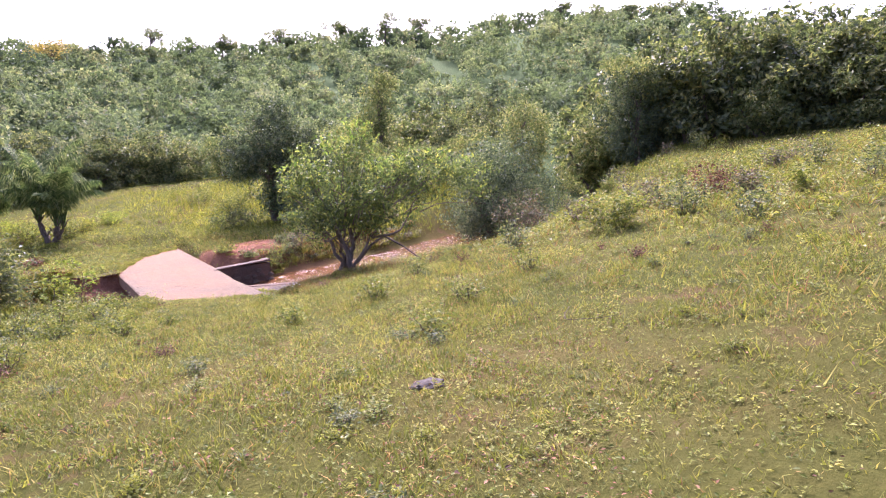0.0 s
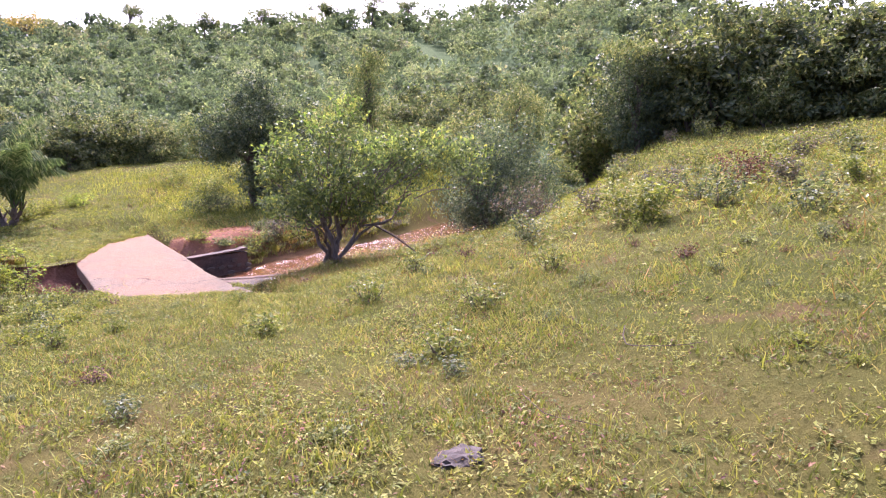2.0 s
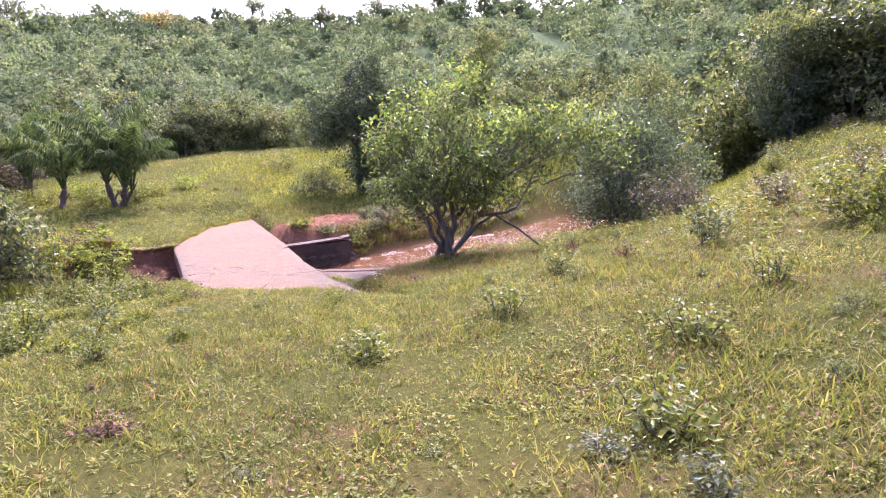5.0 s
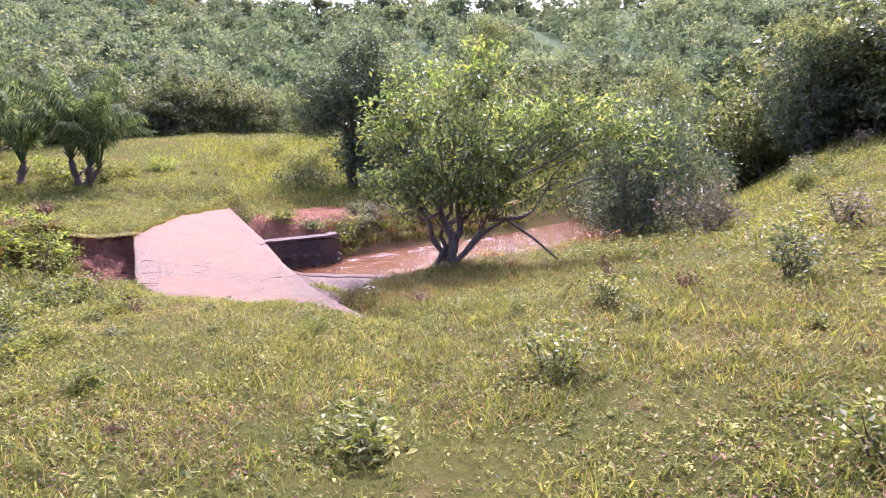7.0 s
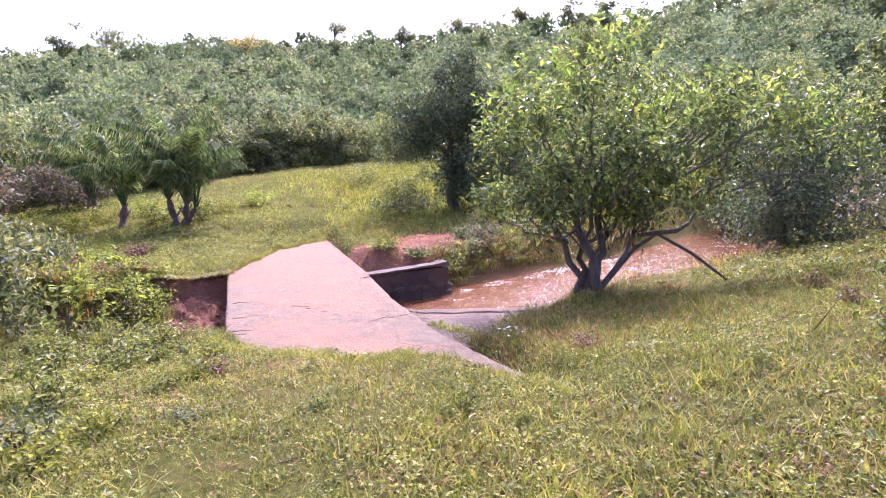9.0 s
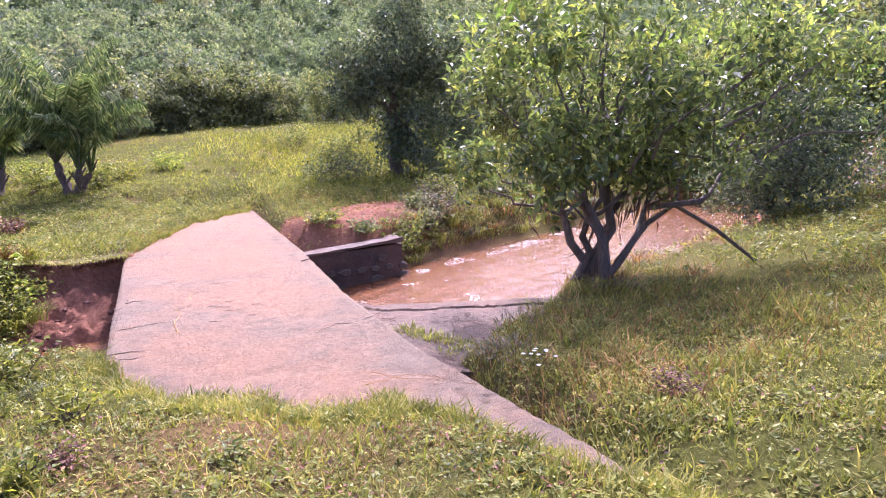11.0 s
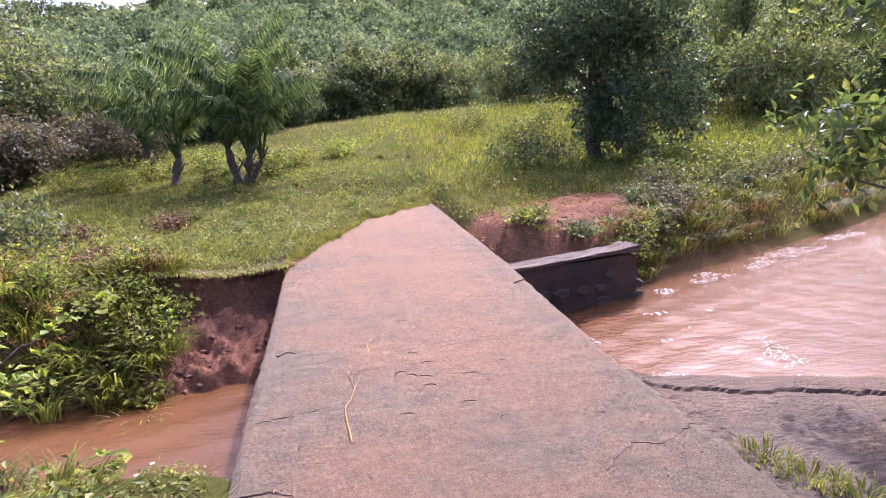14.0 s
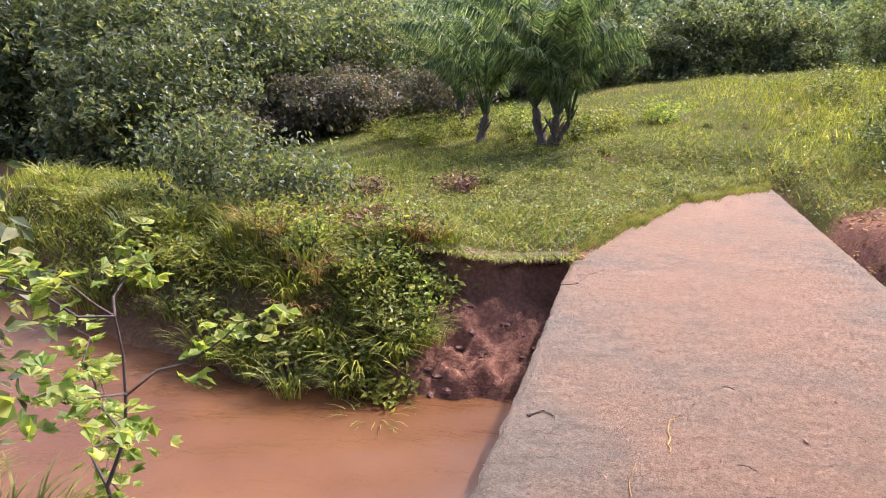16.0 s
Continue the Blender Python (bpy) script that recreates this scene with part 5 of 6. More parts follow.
# ---- single weeds and clumps ----
def weed_clump(name, label, x, y, r, h, n, leaf, mat, seed, group="", stalks=10, stalk_mat=None):
    rng = np.random.default_rng(seed)
    t = thing(name, label, "weed", group, (x, y, land1(x, y) - 0.02))
    tops = []
    pieces = []
    for k in range(stalks):
        a, q = rng.uniform(0, 6.28), r * rng.random() ** 0.6
        end = np.array([q * math.cos(a), q * math.sin(a), h * rng.uniform(0.6, 1.0)])
        p = bent(rng, end * (0.3, 0.3, 0), end, 5, 0.05)
        pieces.append(tube(p, np.linspace(0.008, 0.003, 5), 4))
        tops.append(p)
    part("stem_tangle", make_mesh("stem_tangle", *joined(pieces), stalk_mat or M_TWIG), t)["kind"] = "stuff"
    c = np.concatenate([p[rng.integers(1, 5, n // stalks)] for p in tops])
    c = c + rng.normal(0, 0.05 + 0.12 * r, c.shape) * (1, 1, 0.7)
    c[:, 2] = np.abs(c[:, 2]) + 0.02
    along = unit(rng.normal(size=c.shape) * (1, 1, 0.5) + (0, 0, 0.1))
    normal = unit(np.array([0, 0, 0.9]) + rng.normal(0, 0.5, c.shape))
    s = rng.uniform(0.6, 1.25, len(c))
    part("foliage", make_mesh("foliage", *leaf_quads(c, along, normal, leaf[0] * s, leaf[1] * s), mat), t)["kind"] = "stuff"
    return t


weed_clump("weed_clump", "bright green leafy weed clump on the slope", 8.5, -12.2, 0.75, 0.75, 1300, (0.10, 0.055), L_WEED, 201)
weed_clump("weed_clump", "small dark green weed on the slope", 6.8, -11.0, 0.30, 0.55, 420, (0.08, 0.045), L_BUSH, 202)
weed_clump("dead_weed", "reddish-brown dead weed stand on the slope", 12.6, -11.5, 0.7, 0.85, 900, (0.09, 0.04), L_DEAD, 203)
weed_clump("dead_weed", "reddish-brown dead weed stand on the slope", 11.2, -10.7, 0.6, 0.7, 700, (0.09, 0.04), L_RUST, 204)
weed_clump("dead_weed", "brown dry weed on the slope", 10.2, -9.3, 0.5, 0.6, 500, (0.09, 0.04), L_RUST, 205)
rng = np.random.default_rng(211)
for k in range(46):
    x, y = rng.uniform(5, 27), rng.uniform(-17, 1)
    if y > -8.5 and x < 15 or not is_open(np.array([x]), np.array([y]))[0]:
        continue
    far = 1 + 0.03 * x
    kind = rng.random()
    name, label, mat = (("weed_clump", "green weed clump among the slope's grass", L_WEED) if kind < 0.5 else ("weed_clump", "dull grey-green weed clump on the slope", L_BUSH) if kind < 0.75 else ("dead_weed", "withered brown weed on the slope", L_RUST))
    weed_clump(name, label, x, y, rng.uniform(0.25, 0.6) * far, rng.uniform(0.3, 0.6) * far, 380, (0.10, 0.05), mat, 300 + k, "weeds on the slope", 7)
for k, (x, y, h) in enumerate(((2.2, -15.2, 0.28), (3.4, -14.2, 0.32), (1.3, -12.6, 0.22), (3.0, -12.0, 0.36), (-2.3, -12.4, 0.4), (-1.7, -9.6, 0.45), (-1.1, -8.2, 0.38), (-2.4, -8.6, 0.5), (-0.9, -6.4, 0.40), (-1.6, -6.0, 0.42), (-0.6, -5.3, 0.3), (5.2, -13.4, 0.4), (4.6, -10.6, 0.35), (-3.2, -10.5, 0.5))):
    weed_clump("weed_clump", "knee-high green weed in the meadow grass", x, y, 0.22 + 0.2 * h, h, 380, (0.06, 0.034), L_WEED, 400 + k, "weeds in the meadow", 9)
small = [weed_clump("meadow_weed", lab, 0, 0, 0.17, 0.16, 230, (0.048, 0.027), m, 700 + i, "small weeds in the meadow", 8) for i, (lab, m) in enumerate((
    ("small bushy green weed in the meadow", L_WEED), ("small dark-leaved weed in the meadow", L_BUSH), ("small reddish-brown withered weed in the meadow", L_DEAD), ("small yellow-green weed in the meadow", L_LUSH)))]
rng = np.random.default_rng(720)
for k in range(230):
    x, y = rng.uniform(-4.5, 10), rng.uniform(-19.5, -7.5)
    if rng.random() > 0.35 + 0.09 * max(0, x) or not is_open(np.array([x]), np.array([y]))[0]:
        continue
    q = 0.3 + 0.6 * rng.random() ** 1.6
    copy_thing(small[rng.choice(4, p=[0.42, 0.3, 0.14, 0.14])], pose(x, y, land1(x, y) - 0.015, 0, 0, rng.uniform(0, 360)) @ Matrix.Diagonal((q, q, q * rng.uniform(0.7, 1.3), 1)))
for k in range(70):
    x, y = rng.uniform(-6.5, 5.5), rng.uniform(0.6, 15)
    if not is_open(np.array([x]), np.array([y]))[0]:
        continue
    q = 0.5 + 0.9 * rng.random() ** 1.6
    copy_thing(small[rng.choice(4, p=[0.5, 0.0, 0.12, 0.38])], pose(x, y, land1(x, y) - 0.015, 0, 0, rng.uniform(0, 360)) @ Matrix.Diagonal((q, q, q * rng.uniform(0.7, 1.2), 1)))
for k in range(64):
    x, y = rng.uniform(-3.2, 0.1), rng.uniform(-11.5, -5.2)
    if not is_open(np.array([x]), np.array([y]))[0]:
        continue
    q = rng.uniform(0.6, 1.15)
    copy_thing(small[rng.choice(4, p=[0.62, 0.2, 0.0, 0.18])], pose(x, y, land1(x, y) - 0.015, 0, 0, rng.uniform(0, 360)) @ Matrix.Diagonal((q, q, q * rng.uniform(0.8, 1.3), 1)))
for w in small:
    for o in (*w.children_recursive, w):
        bpy.data.objects.remove(o)
for k, (x, y) in enumerate(((-3.6, 3.1), (-2.3, 3.9), (-4.4, 2.6), (-3.2, 0.45), (-2.5, 0.7), (-3.9, 0.7), (-1.9, 0.3))):
    weed_clump("dead_weed", "flattened reddish-brown dead weed", x, y, 0.42, 0.25, 420, (0.10, 0.035), L_DEAD, 450 + k, "dead weeds on the far bank", 12)
for k, (x, y, h) in enumerate(((6.2, 12.0, 0.9), (7.2, 13.2, 0.8), (5.4, 15.0, 0.9), (8.4, 15.5, 1.0), (6.0, 17.5, 0.7), (9.6, 6.4, 0.8), (8.6, 4.6, 0.8), (7.4, 4.4, 0.7), (10.6, 5.8, 0.9), (-1.0, 9.8, 0.7), (-2.5, 10.2, 0.8))):
    weed_clump("weed_clump", "tall sunlit weeds on the far meadow", x, y, 0.75, h, 620, (0.11, 0.055), L_WEED, 470 + k, "weeds on the far meadow", 14)


for k, (x, y, h) in enumerate(((-2.6, 11.4, 0.6), (-4.6, 12.4, 0.6), (-6.2, 13.0, 0.6), (-0.4, 10.6, 0.55), (-3.4, 13.2, 0.6), (-7.6, 13.4, 0.6), (0.8, 11.8, 0.5), (-5.4, 11.2, 0.45))):
    weed_clump("weed_clump", "bright yellow-green weeds behind the palms", x, y, 0.85, h, 700, (0.10, 0.05), L_LUSH if k % 2 else L_SPROUT, 1800 + k, "weeds on the far meadow", 14)


# ---- bank plants ----
def grass_tuft(name, label, x, y, r, h, n, mat, seed, width=0.016, lean=1.0, z=None):
    rng = np.random.default_rng(seed)
    t = thing(name, label, "grass tuft", "", (x, y, (land1(x, y) if z is None else z) - 0.02))
    a, q = rng.uniform(0, 6.28, n), r * rng.random(n) ** 0.7 * 0.5
    b = a + rng.normal(0, 0.5, n)
    hh, ww = h * rng.uniform(0.5, 1.15, n), width * rng.uniform(0.7, 1.3, n)
    s = np.linspace(0, 1, 7)
    out = q[:, None] + (hh * lean)[:, None] * (0.25 * s + 0.75 * s**2.2)
    up = hh[:, None] * (1.35 * s - 0.75 * s**2.4 * lean)
    c = np.stack([np.cos(b)[:, None] * out + (q * (np.cos(a) - np.cos(b)))[:, None], np.sin(b)[:, None] * out + (q * (np.sin(a) - np.sin(b)))[:, None], up], -1)
    side = np.stack([-np.sin(b), np.cos(b), 0 * b], -1)[:, None] * (ww[:, None] * np.array([0.6, 1, 1, 0.95, 0.8, 0.5, 0.08]))[..., None] * 0.5
    v = np.stack([c - side, c + side], 2).reshape(n, 14, 3)
    k = np.arange(n)[:, None, None] * 14 + (np.arange(6) * 2)[None, :, None] + np.array([0, 1, 3, 2])
    part("grass_tangle", make_mesh("grass_tangle", v.reshape(-1, 3), k.reshape(-1, 4), mat), t)["kind"] = "stuff"


for k, (x, y, h, n) in enumerate(((-1.32, -2.0, 0.42, 130), (-1.75, -1.75, 0.40, 90), (-2.2, -1.9, 0.5, 120), (-2.7, -1.75, 0.5, 120), (-1.15, -1.2, 0.40, 70), (-1.9, -1.1, 0.45, 80), (-3.3, -1.6, 0.55, 120), (-3.9, -1.2, 0.5, 110), (-2.6, -0.9, 0.5, 90), (-3.3, -0.6, 0.5, 90), (-4.6, -0.9, 0.6, 120), (-5.4, -0.3, 0.55, 110), (-4.3, 0.1, 0.5, 90), (-6.2, 0.6, 0.6, 110), (-1.45, -0.6, 0.38, 60), (-2.0, -0.2, 0.4, 60))):
    grass_tuft("bank_grass", "arching long-bladed grass tuft on the stream bank", x, y + 0.30, 0.32, h * 0.85, int(n * 0.75), L_GRASS if k % 3 == 0 else L_WEED, 500 + k, 0.013, 0.8)
for k, (x, y, h) in enumerate(((-1.35, -1.45, 0.40), (-1.5, -0.85, 0.45), (-2.2, -1.3, 0.5), (-2.9, -1.2, 0.5), (-3.5, -0.9, 0.5), (-1.9, -0.5, 0.45), (-2.7, -0.3, 0.4), (-4.1, -0.5, 0.6), (-4.9, 0.0, 0.6), (-3.4, 0.2, 0.5), (-5.6, 0.9, 0.6), (-1.3, -0.25, 0.35), (-6.6, 1.4, 0.7))):
    weed_clump("bank_weed", "leafy green weed hanging over the stream bank", x, y, 0.36, h * 0.62, 380, (0.085, 0.038), L_WEED if k % 3 else L_LUSH, 530 + k, "weeds on the far bank", 12)
for k, (x, y, h) in enumerate(((-1.25, -0.75, 0.50), (-1.55, -0.95, 0.62), (-1.45, -0.45, 0.42), (-1.95, -0.75, 0.55), (-2.5, -0.55, 0.5), (-3.1, -0.35, 0.5), (-1.75, -0.15, 0.4))):
    weed_clump("bank_weed", "tall bright green leafy weed at the eroded edge", x, y, 0.26, h, 330, (0.060, 0.032), L_SPROUT if k % 2 == 0 else L_LUSH, 1500 + k, "weeds on the far bank", 11)
    grass_tuft("bank_grass", "long bright grass blades drooping over the bank", x - 0.12, y - 0.35, 0.3, h * 0.9, 70, L_LUSH, 1520 + k, 0.015, 1.0)
rng = np.random.default_rng(760)
k = 0
while k < 20:
    x, y = rng.uniform(-5.5, -1.25), rng.uniform(-2.6, 1.2)
    d, half, side = to_stream(np.array([x]), np.array([y]))
    if side[0] > 0 and 0.3 < d[0] - half[0] < 1.9:
        weed_clump("bank_weed", "leafy sunlit weed crowding the stream bank", x, y, rng.uniform(0.25, 0.42), rng.uniform(0.12, 0.26), 430, (0.080, 0.028), (L_WEED, L_LUSH, L_GRASS, L_LUSH)[k % 4], 770 + k, "weeds on the far bank", 12)
        k += 1
k = 0
while k < 20:
    x, y = rng.uniform(-9.5, -4.6), rng.uniform(-2.6, 3.0)
    d, half, side = to_stream(np.array([x]), np.array([y]))
    if side[0] > 0 and 0.25 < d[0] - half[0] < 1.6:
        if k % 2:
            weed_clump("bank_weed", "rank leafy weed on the stream bank", x, y, rng.uniform(0.35, 0.55), rng.uniform(0.22, 0.4), 420, (0.070, 0.030), (L_WEED, L_LUSH, L_GRASS)[k % 3], 900 + k, "weeds on the far bank", 12)
        else:
            grass_tuft("bank_grass", "tall arching grass tuft on the stream bank", x, y, 0.45, rng.uniform(0.45, 0.7), 110, (L_GRASS, L_LUSH)[k % 4 // 2], 940 + k, 0.017, 0.9)
        k += 1
k = 0
while k < 26:
    x, y = rng.uniform(-5.0, -1.2), rng.uniform(-2.6, 1.0)
    d, half, side = to_stream(np.array([x]), np.array([y]))
    if side[0] > 0 and 0.3 < d[0] - half[0] < 1.7:
        grass_tuft("bank_grass", "bright arching grass tuft among the bank weeds", x, y, 0.3, rng.uniform(0.28, 0.46), 75, (L_LUSH, L_GRASS, L_DRY)[0 if k % 4 < 2 else 1 if k % 4 < 3 else 2], 830 + k, 0.013, 0.9)
        k += 1
for k, (x, y, h) in enumerate(((5.3, 1.5, 0.40), (5.9, 1.9, 0.45), (6.4, 2.4, 0.5), (7.2, 3.0, 0.5), (8.2, 3.6, 0.5), (7.0, 3.9, 0.5), (7.9, 4.5, 0.5), (9.2, 4.4, 0.6), (10.2, 5.1, 0.6), (5.0, 1.2, 0.30), (4.3, 1.3, 0.16), (11.5, 6.0, 0.7), (3.4, 1.3, 0.14), (6.0, 2.9, 0.3), (12.8, 6.8, 0.7))):
    weed_clump("bank_weed", "tangled leafy weeds and dry stems above the water", x, y, 0.50, h, 640, (0.085, 0.040), (L_WEED, L_BUSH, L_RUST)[k % 3], 560 + k, "weeds behind the wing wall", 16)
    grass_tuft("bank_grass", "drooping dull grass tuft above the water", x + 0.25, y - 0.2, 0.4, h * 0.9, 70, L_GRASS, 580 + k, 0.014)
rng = np.random.default_rng(1600)
k = 0
while k < 34:
    x, y = rng.uniform(4.8, 14.0), rng.uniform(-0.5, 6.5)
    d, half, side = to_stream(np.array([x]), np.array([y]))
    if side[0] > 0 and 0.35 < d[0] - half[0] < 1.0:
        grass_tuft("bank_grass", "dull drooping grass and dry stems at the pool's far edge", x, y, 0.42, rng.uniform(0.25, 0.5), 60, (L_GRASS, L_DRY, L_RUST)[k % 3], 1610 + k, 0.013, 1.1)
        k += 1
for k in range(16):
    x = -1.45 + 0.095 * k
    grass_tuft("turf_tuft", "short turf overhanging the eroded soil edge", x, 0.0 - 0.22 * (x / -1.45) ** 1.5 + 0.05 * math.sin(k * 2.1), 0.22, 0.11, 46, L_GRASS, 740 + k, 0.008, 1.5, land1(x, 0.29 - 0.22 * (x / -1.45) ** 1.5) + 0.015)
for k, (x, y, h) in enumerate(((4.6, -5.0, 0.35), (5.1, -4.6, 0.40), (5.5, -5.1, 0.4), (4.3, -5.7, 0.35), (3.6, -5.9, 0.3), (3.1, -5.6, 0.25), (6.4, -4.4, 0.45), (6.9, -3.9, 0.45), (7.6, -3.4, 0.45), (5.9, -5.6, 0.4), (6.6, -5.3, 0.4), (3.2, -6.8, 0.3), (4.0, -6.7, 0.32), (2.85, -7.6, 0.25))):
    if not is_open(np.array([x - 0.25]), np.array([y]))[0]:
        x += 0.75
        y -= 0.25
    grass_tuft("verge_grass", "rank grass tuft beside the concrete sill", x, y, 0.6, h * 0.6, 120, (L_GRASS, L_DRY, L_RUST)[k % 3], 600 + k, 0.008, 1.1)
for k, (x, y) in enumerate(((2.92, -5.05), (3.0, -5.3), (3.12, -5.5), (3.2, -5.75), (3.0, -5.95))):
    grass_tuft("edge_grass", "bright short grass tuft at the edge of the deck", x, y, 0.34, 0.10, 90, L_LUSH if k % 2 else L_GRASS, 620 + k, 0.009, 0.7, -0.17)


def broad_sapling(x, y, h, seed, label, spread=0.45, n=80, leaf=(0.13, 0.10)):
    rng = np.random.default_rng(seed)
    t = thing("broadleaf_sapling", label, "sapling", "", (x, y, land1(x, y) - 0.03))
    main = bent(rng, (0, 0, 0), (0.05, 0.03, h), 8, 0.015)
    part("stem", make_mesh("stem", *tube(main, np.linspace(0.012, 0.004, 8), 6), M_TWIG, True), t)
    c = []
    for k in range(9):
        s = main[rng.integers(2, 8)]
        a = rng.uniform(0, 6.28)
        e = s + np.array([math.cos(a) * spread, math.sin(a) * spread, 0.25 * h]) * rng.uniform(0.5, 1)
        p = bent(rng, s, e, 6, 0.05)
        part("twig", make_mesh("twig", *tube(p, np.linspace(0.006, 0.002, 6), 5), M_TWIG, True), t)
        c.append(p[rng.integers(2, 6, n // 9)] + rng.normal(0, 0.045, (n // 9, 3)))
    c = np.concatenate(c)
    along = unit(rng.normal(size=c.shape) * (1, 1, 0.4))
    normal = unit(np.array([0, 0, 1.0]) + rng.normal(0, 0.45, c.shape))
    s = rng.uniform(0.45, 1.1, len(c))
    # roundish notched leaves: three overlapping lobes a leaf
    pieces = []
    side = unit(np.cross(along, normal))
    for turn in (-0.75, 0.0, 0.75):
        d = unit(along * math.cos(turn) + side * math.sin(turn))
        pieces.append(leaf_quads(c + d * (leaf[0] * 0.32 * s)[:, None], d, normal + 0.02 * turn, leaf[0] * 0.72 * s, leaf[1] * 0.62 * s))
    part("leaves", make_mesh("leaves", *joined(pieces), L_SPROUT), t)["kind"] = "stuff"


broad_sapling(-1.18, -4.50, 1.18, 640, "sapling with broad pale-green lobed leaves beside the water", 0.62, 300, (0.100, 0.080))
broad_sapling(-0.90, -4.35, 0.42, 641, "low sapling with broad bright leaves beside the water", 0.32, 130, (0.10, 0.08))
broad_sapling(-1.75, -4.9, 0.7, 642, "broad-leaved sapling at the water's edge", 0.35, 60)


for k, (x, y, h) in enumerate(((-1.75, -4.25, 0.30), (-1.45, -4.75, 0.32), (-2.1, -4.6, 0.36), (-1.1, -4.95, 0.28), (-2.6, -4.9, 0.36), (-0.8, -4.75, 0.2))):
    grass_tuft("bank_grass", "fine green grass tuft at the near water's edge", x, y, 0.4, h, 130, L_GRASS, 630 + k, 0.010, 0.8)


def white_flowers(x, y, n, h, seed):
    rng = np.random.default_rng(seed)
    t = thing("white_flower_plant", "small weed with white flowers in the grass", "flower", "", (x, y, land1(x, y) - 0.01))
    stems = []
    for k in range(n):
        a, q = rng.uniform(0, 6.28), rng.uniform(0.02, 0.16)
        e = (q * math.cos(a), q * math.sin(a), h * rng.uniform(0.6, 1.0))
        stems.append(tube(bent(rng, (0, 0, 0), e, 5, 0.05), np.linspace(0.004, 0.002, 5), 4))
        m = 6
        ang = np.arange(m) * 6.283 / m + rng.uniform(0, 1)
        d = np.stack([np.cos(ang), np.sin(ang), 0 * ang + 0.35], -1)
        part("flower", make_mesh("flower", *leaf_quads(np.array(e) + unit(d) * 0.010, unit(d), np.tile([0, 0, 1.0], (m, 1)), 0.022, 0.015), M_PETAL), t, "white blossom")
    part("stems", make_mesh("stems", *joined(stems), L_WEED), t)["kind"] = "stuff"


white_flowers(3.02, -7.45, 9, 0.24, 650)
white_flowers(-0.62, -4.25, 4, 0.45, 651)
white_flowers(2.83, -12.2, 3, 0.38, 652)


# ---- litter on the deck and in the grass ----
def twig(label, pts, r, seed, lift=0.01, mat=None):
    rng = np.random.default_rng(seed)
    p = np.array(pts, float)
    n = 14
    k = np.linspace(0, 1, len(p))
    t = np.linspace(0, 1, n)
    x, y = np.interp(t, k, p[:, 0]) + rng.normal(0, 0.006, n), np.interp(t, k, p[:, 1]) + rng.normal(0, 0.006, n)
    on = (x > 0) & (x < 2.7) & (y > -7.5) & (y < 3)
    z = np.where(on, slab_z(y) + 0.01 * bumps(x, y, 1.9, 4), land(x, y)) + lift + r
    tagged(new("twig", make_mesh("twig", *tube(np.stack([x, y, z], -1), np.linspace(r, r * 0.4, n), 6), mat or M_TWIG, True)), label, "twig")


twig("thin pale root-like stem lying along the deck", [(0.70, -4.7), (0.66, -4.3), (0.73, -4.0), (0.68, -3.7), (0.70, -3.5)], 0.006, 8, 0.0, L_DRY)
twig("thin pale dry stem on the deck", [(0.86, -3.35), (0.85, -3.1), (0.89, -2.95)], 0.005, 9, 0.0, L_DRY)
twig("short dark stick at the edge of the concrete deck", [(2.52, -1.42), (2.66, -1.28), (2.78, -1.24)], 0.011, 1, 0.0)
twig("thin dry twig lying on the concrete deck", [(0.10, -5.15), (0.3, -5.12), (0.42, -5.2)], 0.005, 2, 0.0)
twig("bundle of dead leaves on the deck", [(0.17, -3.2), (0.24, -3.12), (0.31, -3.18)], 0.006, 3, 0.0)
twig("thin dry stem on the deck beside the grass", [(2.0, -6.5), (2.2, -6.9), (2.45, -7.1)], 0.0022, 4, 0.0, L_DRY)
twig("thin dry stem on the deck beside the grass", [(1.9, -6.9), (2.3, -6.8), (2.6, -7.3)], 0.0022, 5, 0.0, L_DRY)
twig("forked grey stick lying in the grass", [(3.46, -16.28), (3.03, -16.69), (3.15, -17.0), (3.33, -17.2)], 0.006, 6, 0.05)
twig("long thin dry stalk lying in the grass", [(1.78, -16.86), (1.6, -17.3), (1.71, -17.66)], 0.004, 7, 0.08)


def litter(x0, x1, y0, y1, n, seed):
    rng = np.random.default_rng(seed)
    for k in range(n):
        x, y = rng.uniform(x0, x1), rng.uniform(y0, y1)
        a = rng.uniform(0, 6.28)
        c = np.array([[x, y, float(slab_z(np.array(y))) + 0.01 * float(bumps(x, y, 1.9, 4)) + 0.008]])
        d = np.array([[math.cos(a), math.sin(a), 0.05]])
        tagged(new("dead_leaf", make_mesh("dead_leaf", *leaf_quads(c, d, np.array([[0, 0, 1.0]]), rng.uniform(0.03, 0.075), rng.uniform(0.012, 0.03)), L_DEAD)),
               "curled brown dead leaf on the concrete", "leaf", "dead leaves on the deck")


litter(0.3, 2.5, -5.6, 0.0, 26, 660)

bm = bmesh.new()
rng = np.random.default_rng(663)
bmesh.ops.create_icosphere(bm, subdivisions=3, radius=1)
for v in bm.verts:
    k = 1 + 0.35 * noise.noise(v.co * 2.3) + 0.22 * noise.noise(v.co * 6.0)
    v.co = Vector((v.co.x * 0.15 * k, v.co.y * 0.12 * k, max(v.co.z, -0.3) * 0.026 * k))
for v in bm.verts:
    v.co += Vector(rng.normal(0, 0.006, 3))
pat = part_bm("dung_pat", bm, M_DUNG)
pat.location = (0.89, -17.38, land1(0.89, -17.38) + 0.012)
tagged(pat, "flat dried grey-brown dung pat in the grass", "dung")

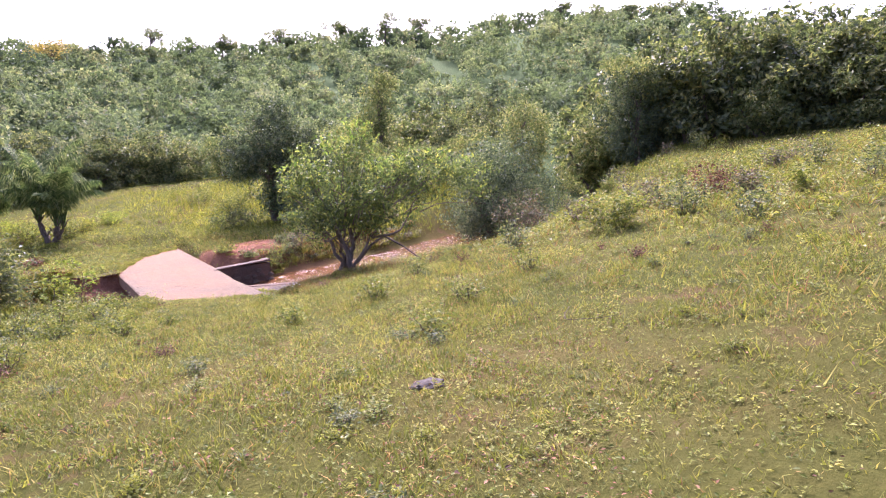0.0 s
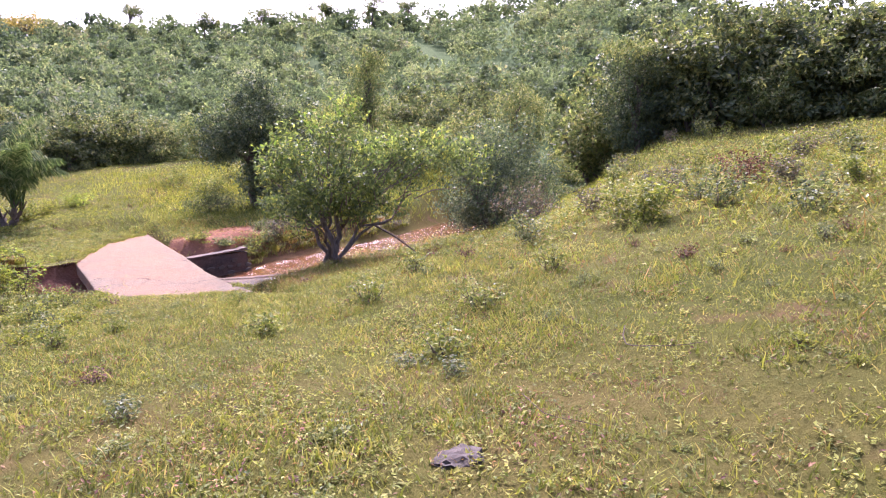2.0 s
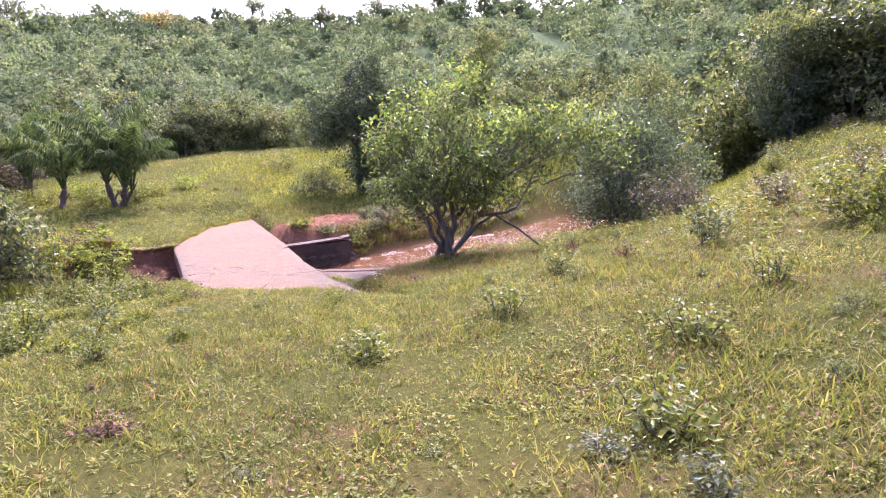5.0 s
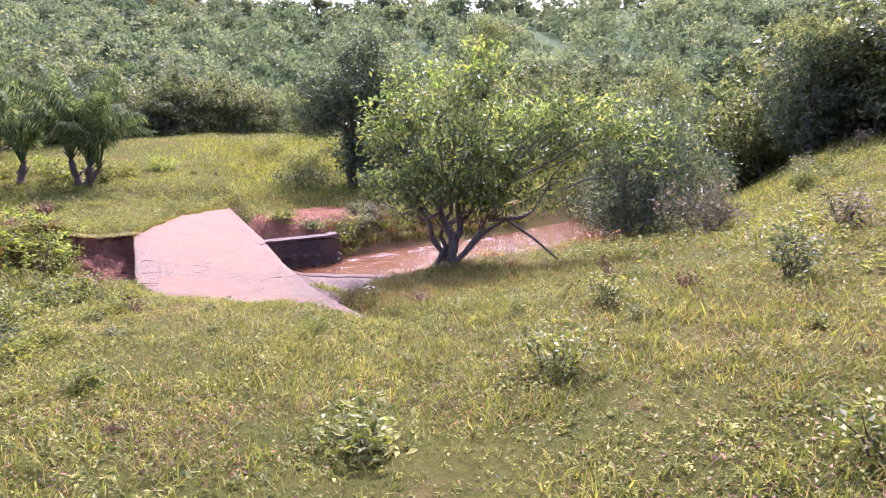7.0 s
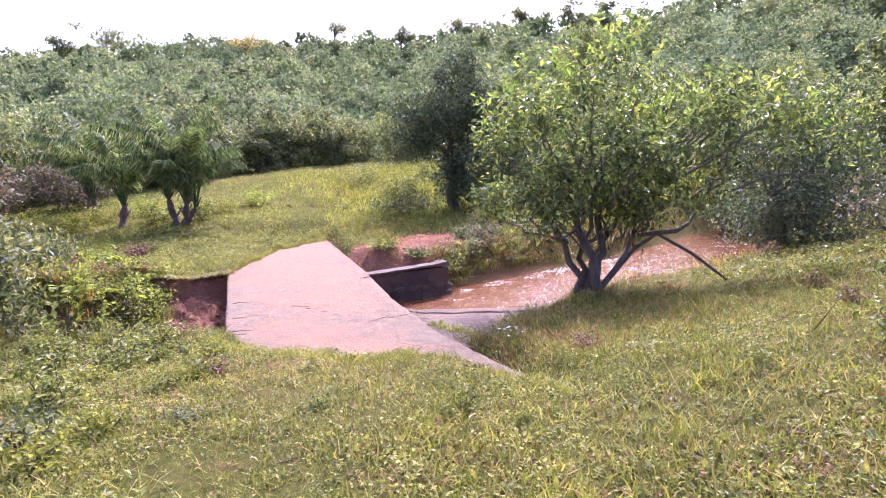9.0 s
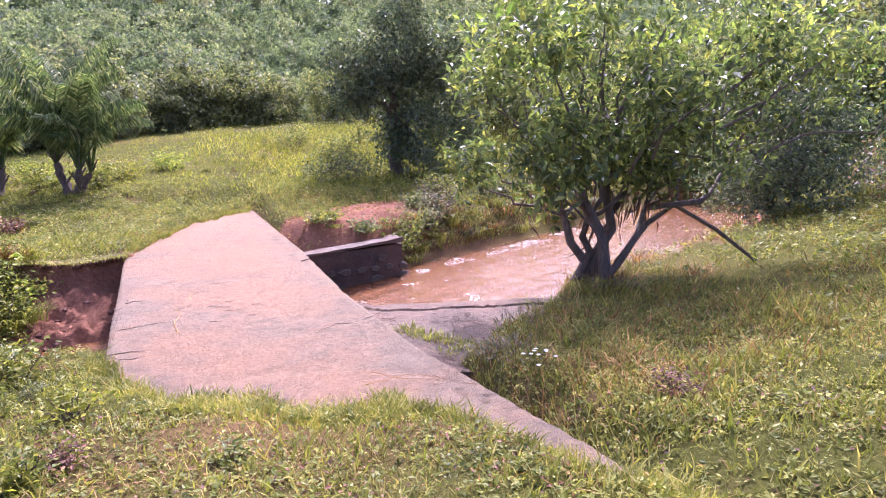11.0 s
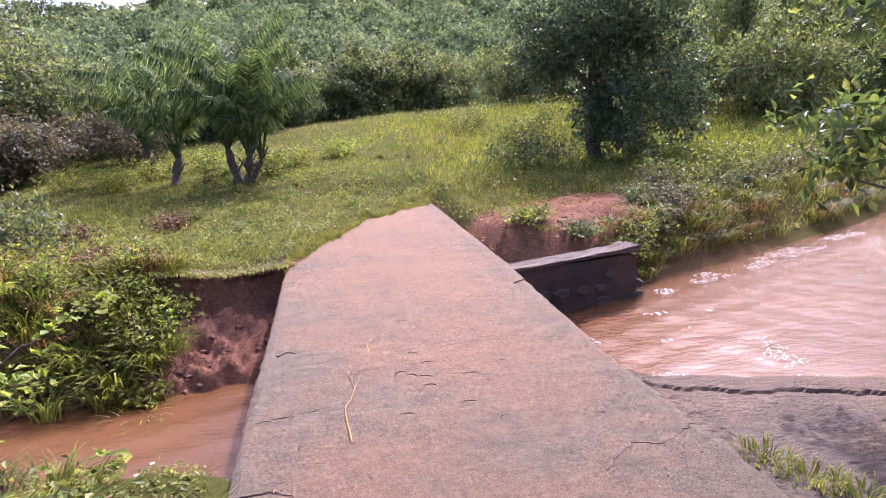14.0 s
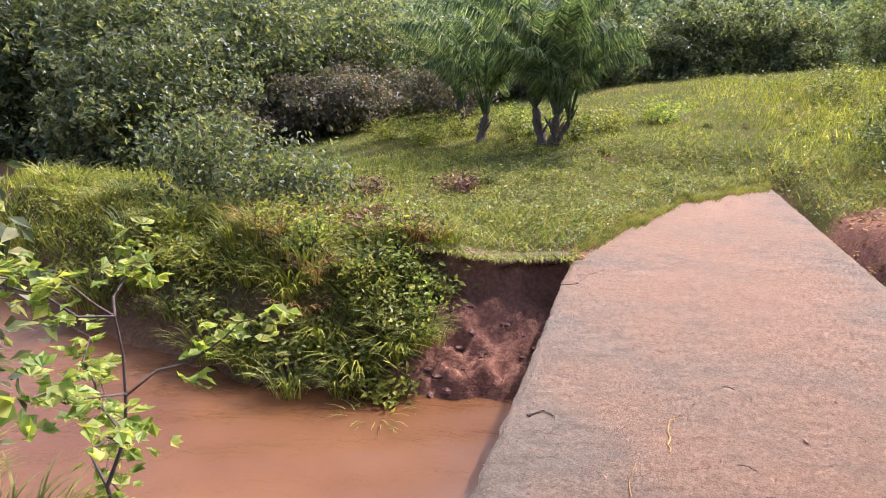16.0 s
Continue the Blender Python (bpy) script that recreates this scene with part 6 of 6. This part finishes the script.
def hoof_print(x, y, r, turn, seed):
    """A shallow crescent scuff pressed into the dust."""
    rng = np.random.default_rng(seed)
    a = np.linspace(-1.3, 1.3, 16) + turn
    px, py = x + np.cos(a) * r + rng.normal(0, 0.003, 16), y + np.sin(a) * r * 0.8 + rng.normal(0, 0.003, 16)
    pz = slab_z(py) + 0.010 * bumps(px, py, 1.9, 4) + 0.001
    me = make_mesh("hoof_print", *tube(np.stack([px, py, pz], -1), np.sin(np.linspace(0.15, 3.0, 16)) * 0.0042 * rng.uniform(0.6, 1.3, 16), 5), M_CRACK, True)
    tagged(new("hoof_print", me), "dark crescent hoof scuff in the deck's dust", "hoof print", "hoof prints on the deck")


for k, (x, y, r, turn) in enumerate(((1.07, -3.77, 0.06, 2.4), (1.11, -3.83, 0.05, 0.6), (1.21, -3.88, 0.055, 1.5), (1.52, -3.90, 0.06, 1.2), (1.27, -3.60, 0.05, 2.0), (1.17, -3.38, 0.05, 1.0),
                                     (1.46, -3.71, 0.045, 0.2), (1.79, -3.70, 0.05, 1.8), (1.22, -4.03, 0.05, 1.5), (1.18, -2.53, 0.04, 1.0), (1.42, -4.35, 0.05, 1.7), (1.60, -4.60, 0.05, 2.2), (1.02, -4.45, 0.05, 1.1), (1.73, -2.91, 0.03, 0.5))):
    hoof_print(x, y, r, turn, 1700 + k)


# straw trodden into the deck
rng = np.random.default_rng(880)
n = 900
sx, sy = rng.uniform(0.1, 2.55, n), -7.2 + 9.0 * rng.random(n)
ok = (sy < np.interp(sx, [0, 0.5, 1.3, 2.8], [0.15, 2.2, 4.4, 6.4])) & (sy > np.interp(sx, [0, 0.4, 1.3, 2.1, 2.6], [-5.5, -6.5, -7.35, -7.75, -9.3])) & (bumps(sx, sy, 2.2, 4) > -0.35)
sx, sy = sx[ok], sy[ok]
a = rng.uniform(0, 6.283, len(sx))
c = np.stack([sx, sy, slab_z(sy) + 0.01 * bumps(sx, sy, 1.9, 4) + 0.005], -1)
stuff("trodden_straw", leaf_quads(c, np.stack([np.cos(a), np.sin(a), 0 * a + 0.03], -1), np.tile([0, 0, 1.0], (len(sx), 1)), rng.uniform(0.015, 0.07, len(sx)), rng.uniform(0.003, 0.009, len(sx))), L_DEAD, "bits of dry straw and leaf trodden into the deck", "straw")
u, v = rng.uniform(2.8, 7.0, 5200), rng.uniform(0.3, 4.6, 5200)
ok = (heap(u, v) < 1.1) & (rng.random(5200) < 0.5 + 0.7 * bumps(u, v, 2.1, 5)) & ((u > 2.85) | (v > 6))
u, v = u[ok], v[ok]
stuff("soil_litter", joined([ground_leaves(rng, u[::2], v[::2], land(u[::2], v[::2]), 0.04, 0.075, 0.030), ground_leaves(rng, u[1::2], v[1::2], land(u[1::2], v[1::2]), 0.05, 0.13, 0.012)]), L_DRY, "dry leaves and stalks strewn over the red soil", "litter")

# grit and crumbs on the deck
rng = np.random.default_rng(665)
n = 5200
gx, gy = rng.uniform(0.06, 2.58, n), rng.uniform(-7.2, 2.2, n)
ok = (gy < np.interp(gx, [0, 0.5, 1.3, 2.8], [0.15, 2.2, 4.4, 6.4])) & (gy > np.interp(gx, [0, 0.4, 1.3, 2.1, 2.6], [-5.5, -6.5, -7.35, -7.75, -9.3]))
gx, gy = gx[ok], gy[ok]
gz = slab_z(gy) + 0.01 * bumps(gx, gy, 1.9, 4)
gs = 0.002 + 0.007 * rng.random(len(gx)) ** 3
corner = np.array([(1, 0, 0), (0, 1, 0), (-1, 0, 0), (0, -1, 0), (0.1, 0.1, 0.8)])
gv = np.stack([gx, gy, gz], -1)[:, None] + corner[None] * gs[:, None, None] * rng.uniform(0.6, 1.4, (len(gx), 5, 1))
gk = np.arange(len(gx))[:, None] * 5
stuff("deck_grit", (gv.reshape(-1, 3), np.concatenate([gk + [0, 1, 4], gk + [1, 2, 4], gk + [2, 3, 4], gk + [3, 0, 4]], 1).reshape(-1, 3)), M_GRIT, "loose grit and soil crumbs on the concrete", "grit")

# foam and painted sun glitter where the quick water rubs bank and deck
rng = np.random.default_rng(1900)
fx, fy = rng.uniform(2.9, 11.0, 30000), rng.uniform(-3.4, 4.0, 30000)
fd, fh, fs = to_stream(fx, fy)
fe = fh - fd
drift = patches(0.6 * fx + 0.5 * fy, fy - 0.45 * fx, 0.35, 51)
ok = (fe > 0.08) & (((fs > 0) & (fe < 0.55) & (fx > 5.0) & (drift > 0.55)) | ((fx < 5.2) & (fy < -0.6) & (fe > 0.25) & (drift > 0.80)))
fx, fy = fx[ok], fy[ok]
a = rng.normal(0.45, 0.8, len(fx))
c = np.stack([fx, fy, water_z(fx) + 0.016], -1)
stuff("foam_flecks", leaf_quads(c, np.stack([np.cos(a), np.sin(a), 0 * a], -1), np.tile([0, 0, 1.0], (len(fx), 1)), rng.uniform(0.02, 0.09, len(fx)), rng.uniform(0.005, 0.014, len(fx))), M_FOAM_GLINT, "flecks of pale foam and painted sun glints on the quick muddy water", "foam")

# mud clods at the foot of the eroded bank
rng = np.random.default_rng(670)
for k in range(90):
    x, y = rng.uniform(-1.2, -0.08), rng.uniform(-1.8, -0.3)
    bm = bmesh.new()
    bmesh.ops.create_icosphere(bm, subdivisions=1, radius=1)
    s = 0.010 + 0.035 * rng.random() ** 2
    for v in bm.verts:
        v.co = Vector((v.co.x * s * 1.4, v.co.y * s, v.co.z * s * 0.7)) * (1 + rng.normal(0, 0.14))
    ob = part_bm("soil_clod", bm, M_CLOD)
    ob.location, ob.rotation_euler = (x, y, land1(x, y) - s * 0.1), (0, 0, rng.uniform(0, 6.28))
    tagged(ob, "crumbly red-brown clod of soil on the eroded bank", "clod", "clods on the bank")
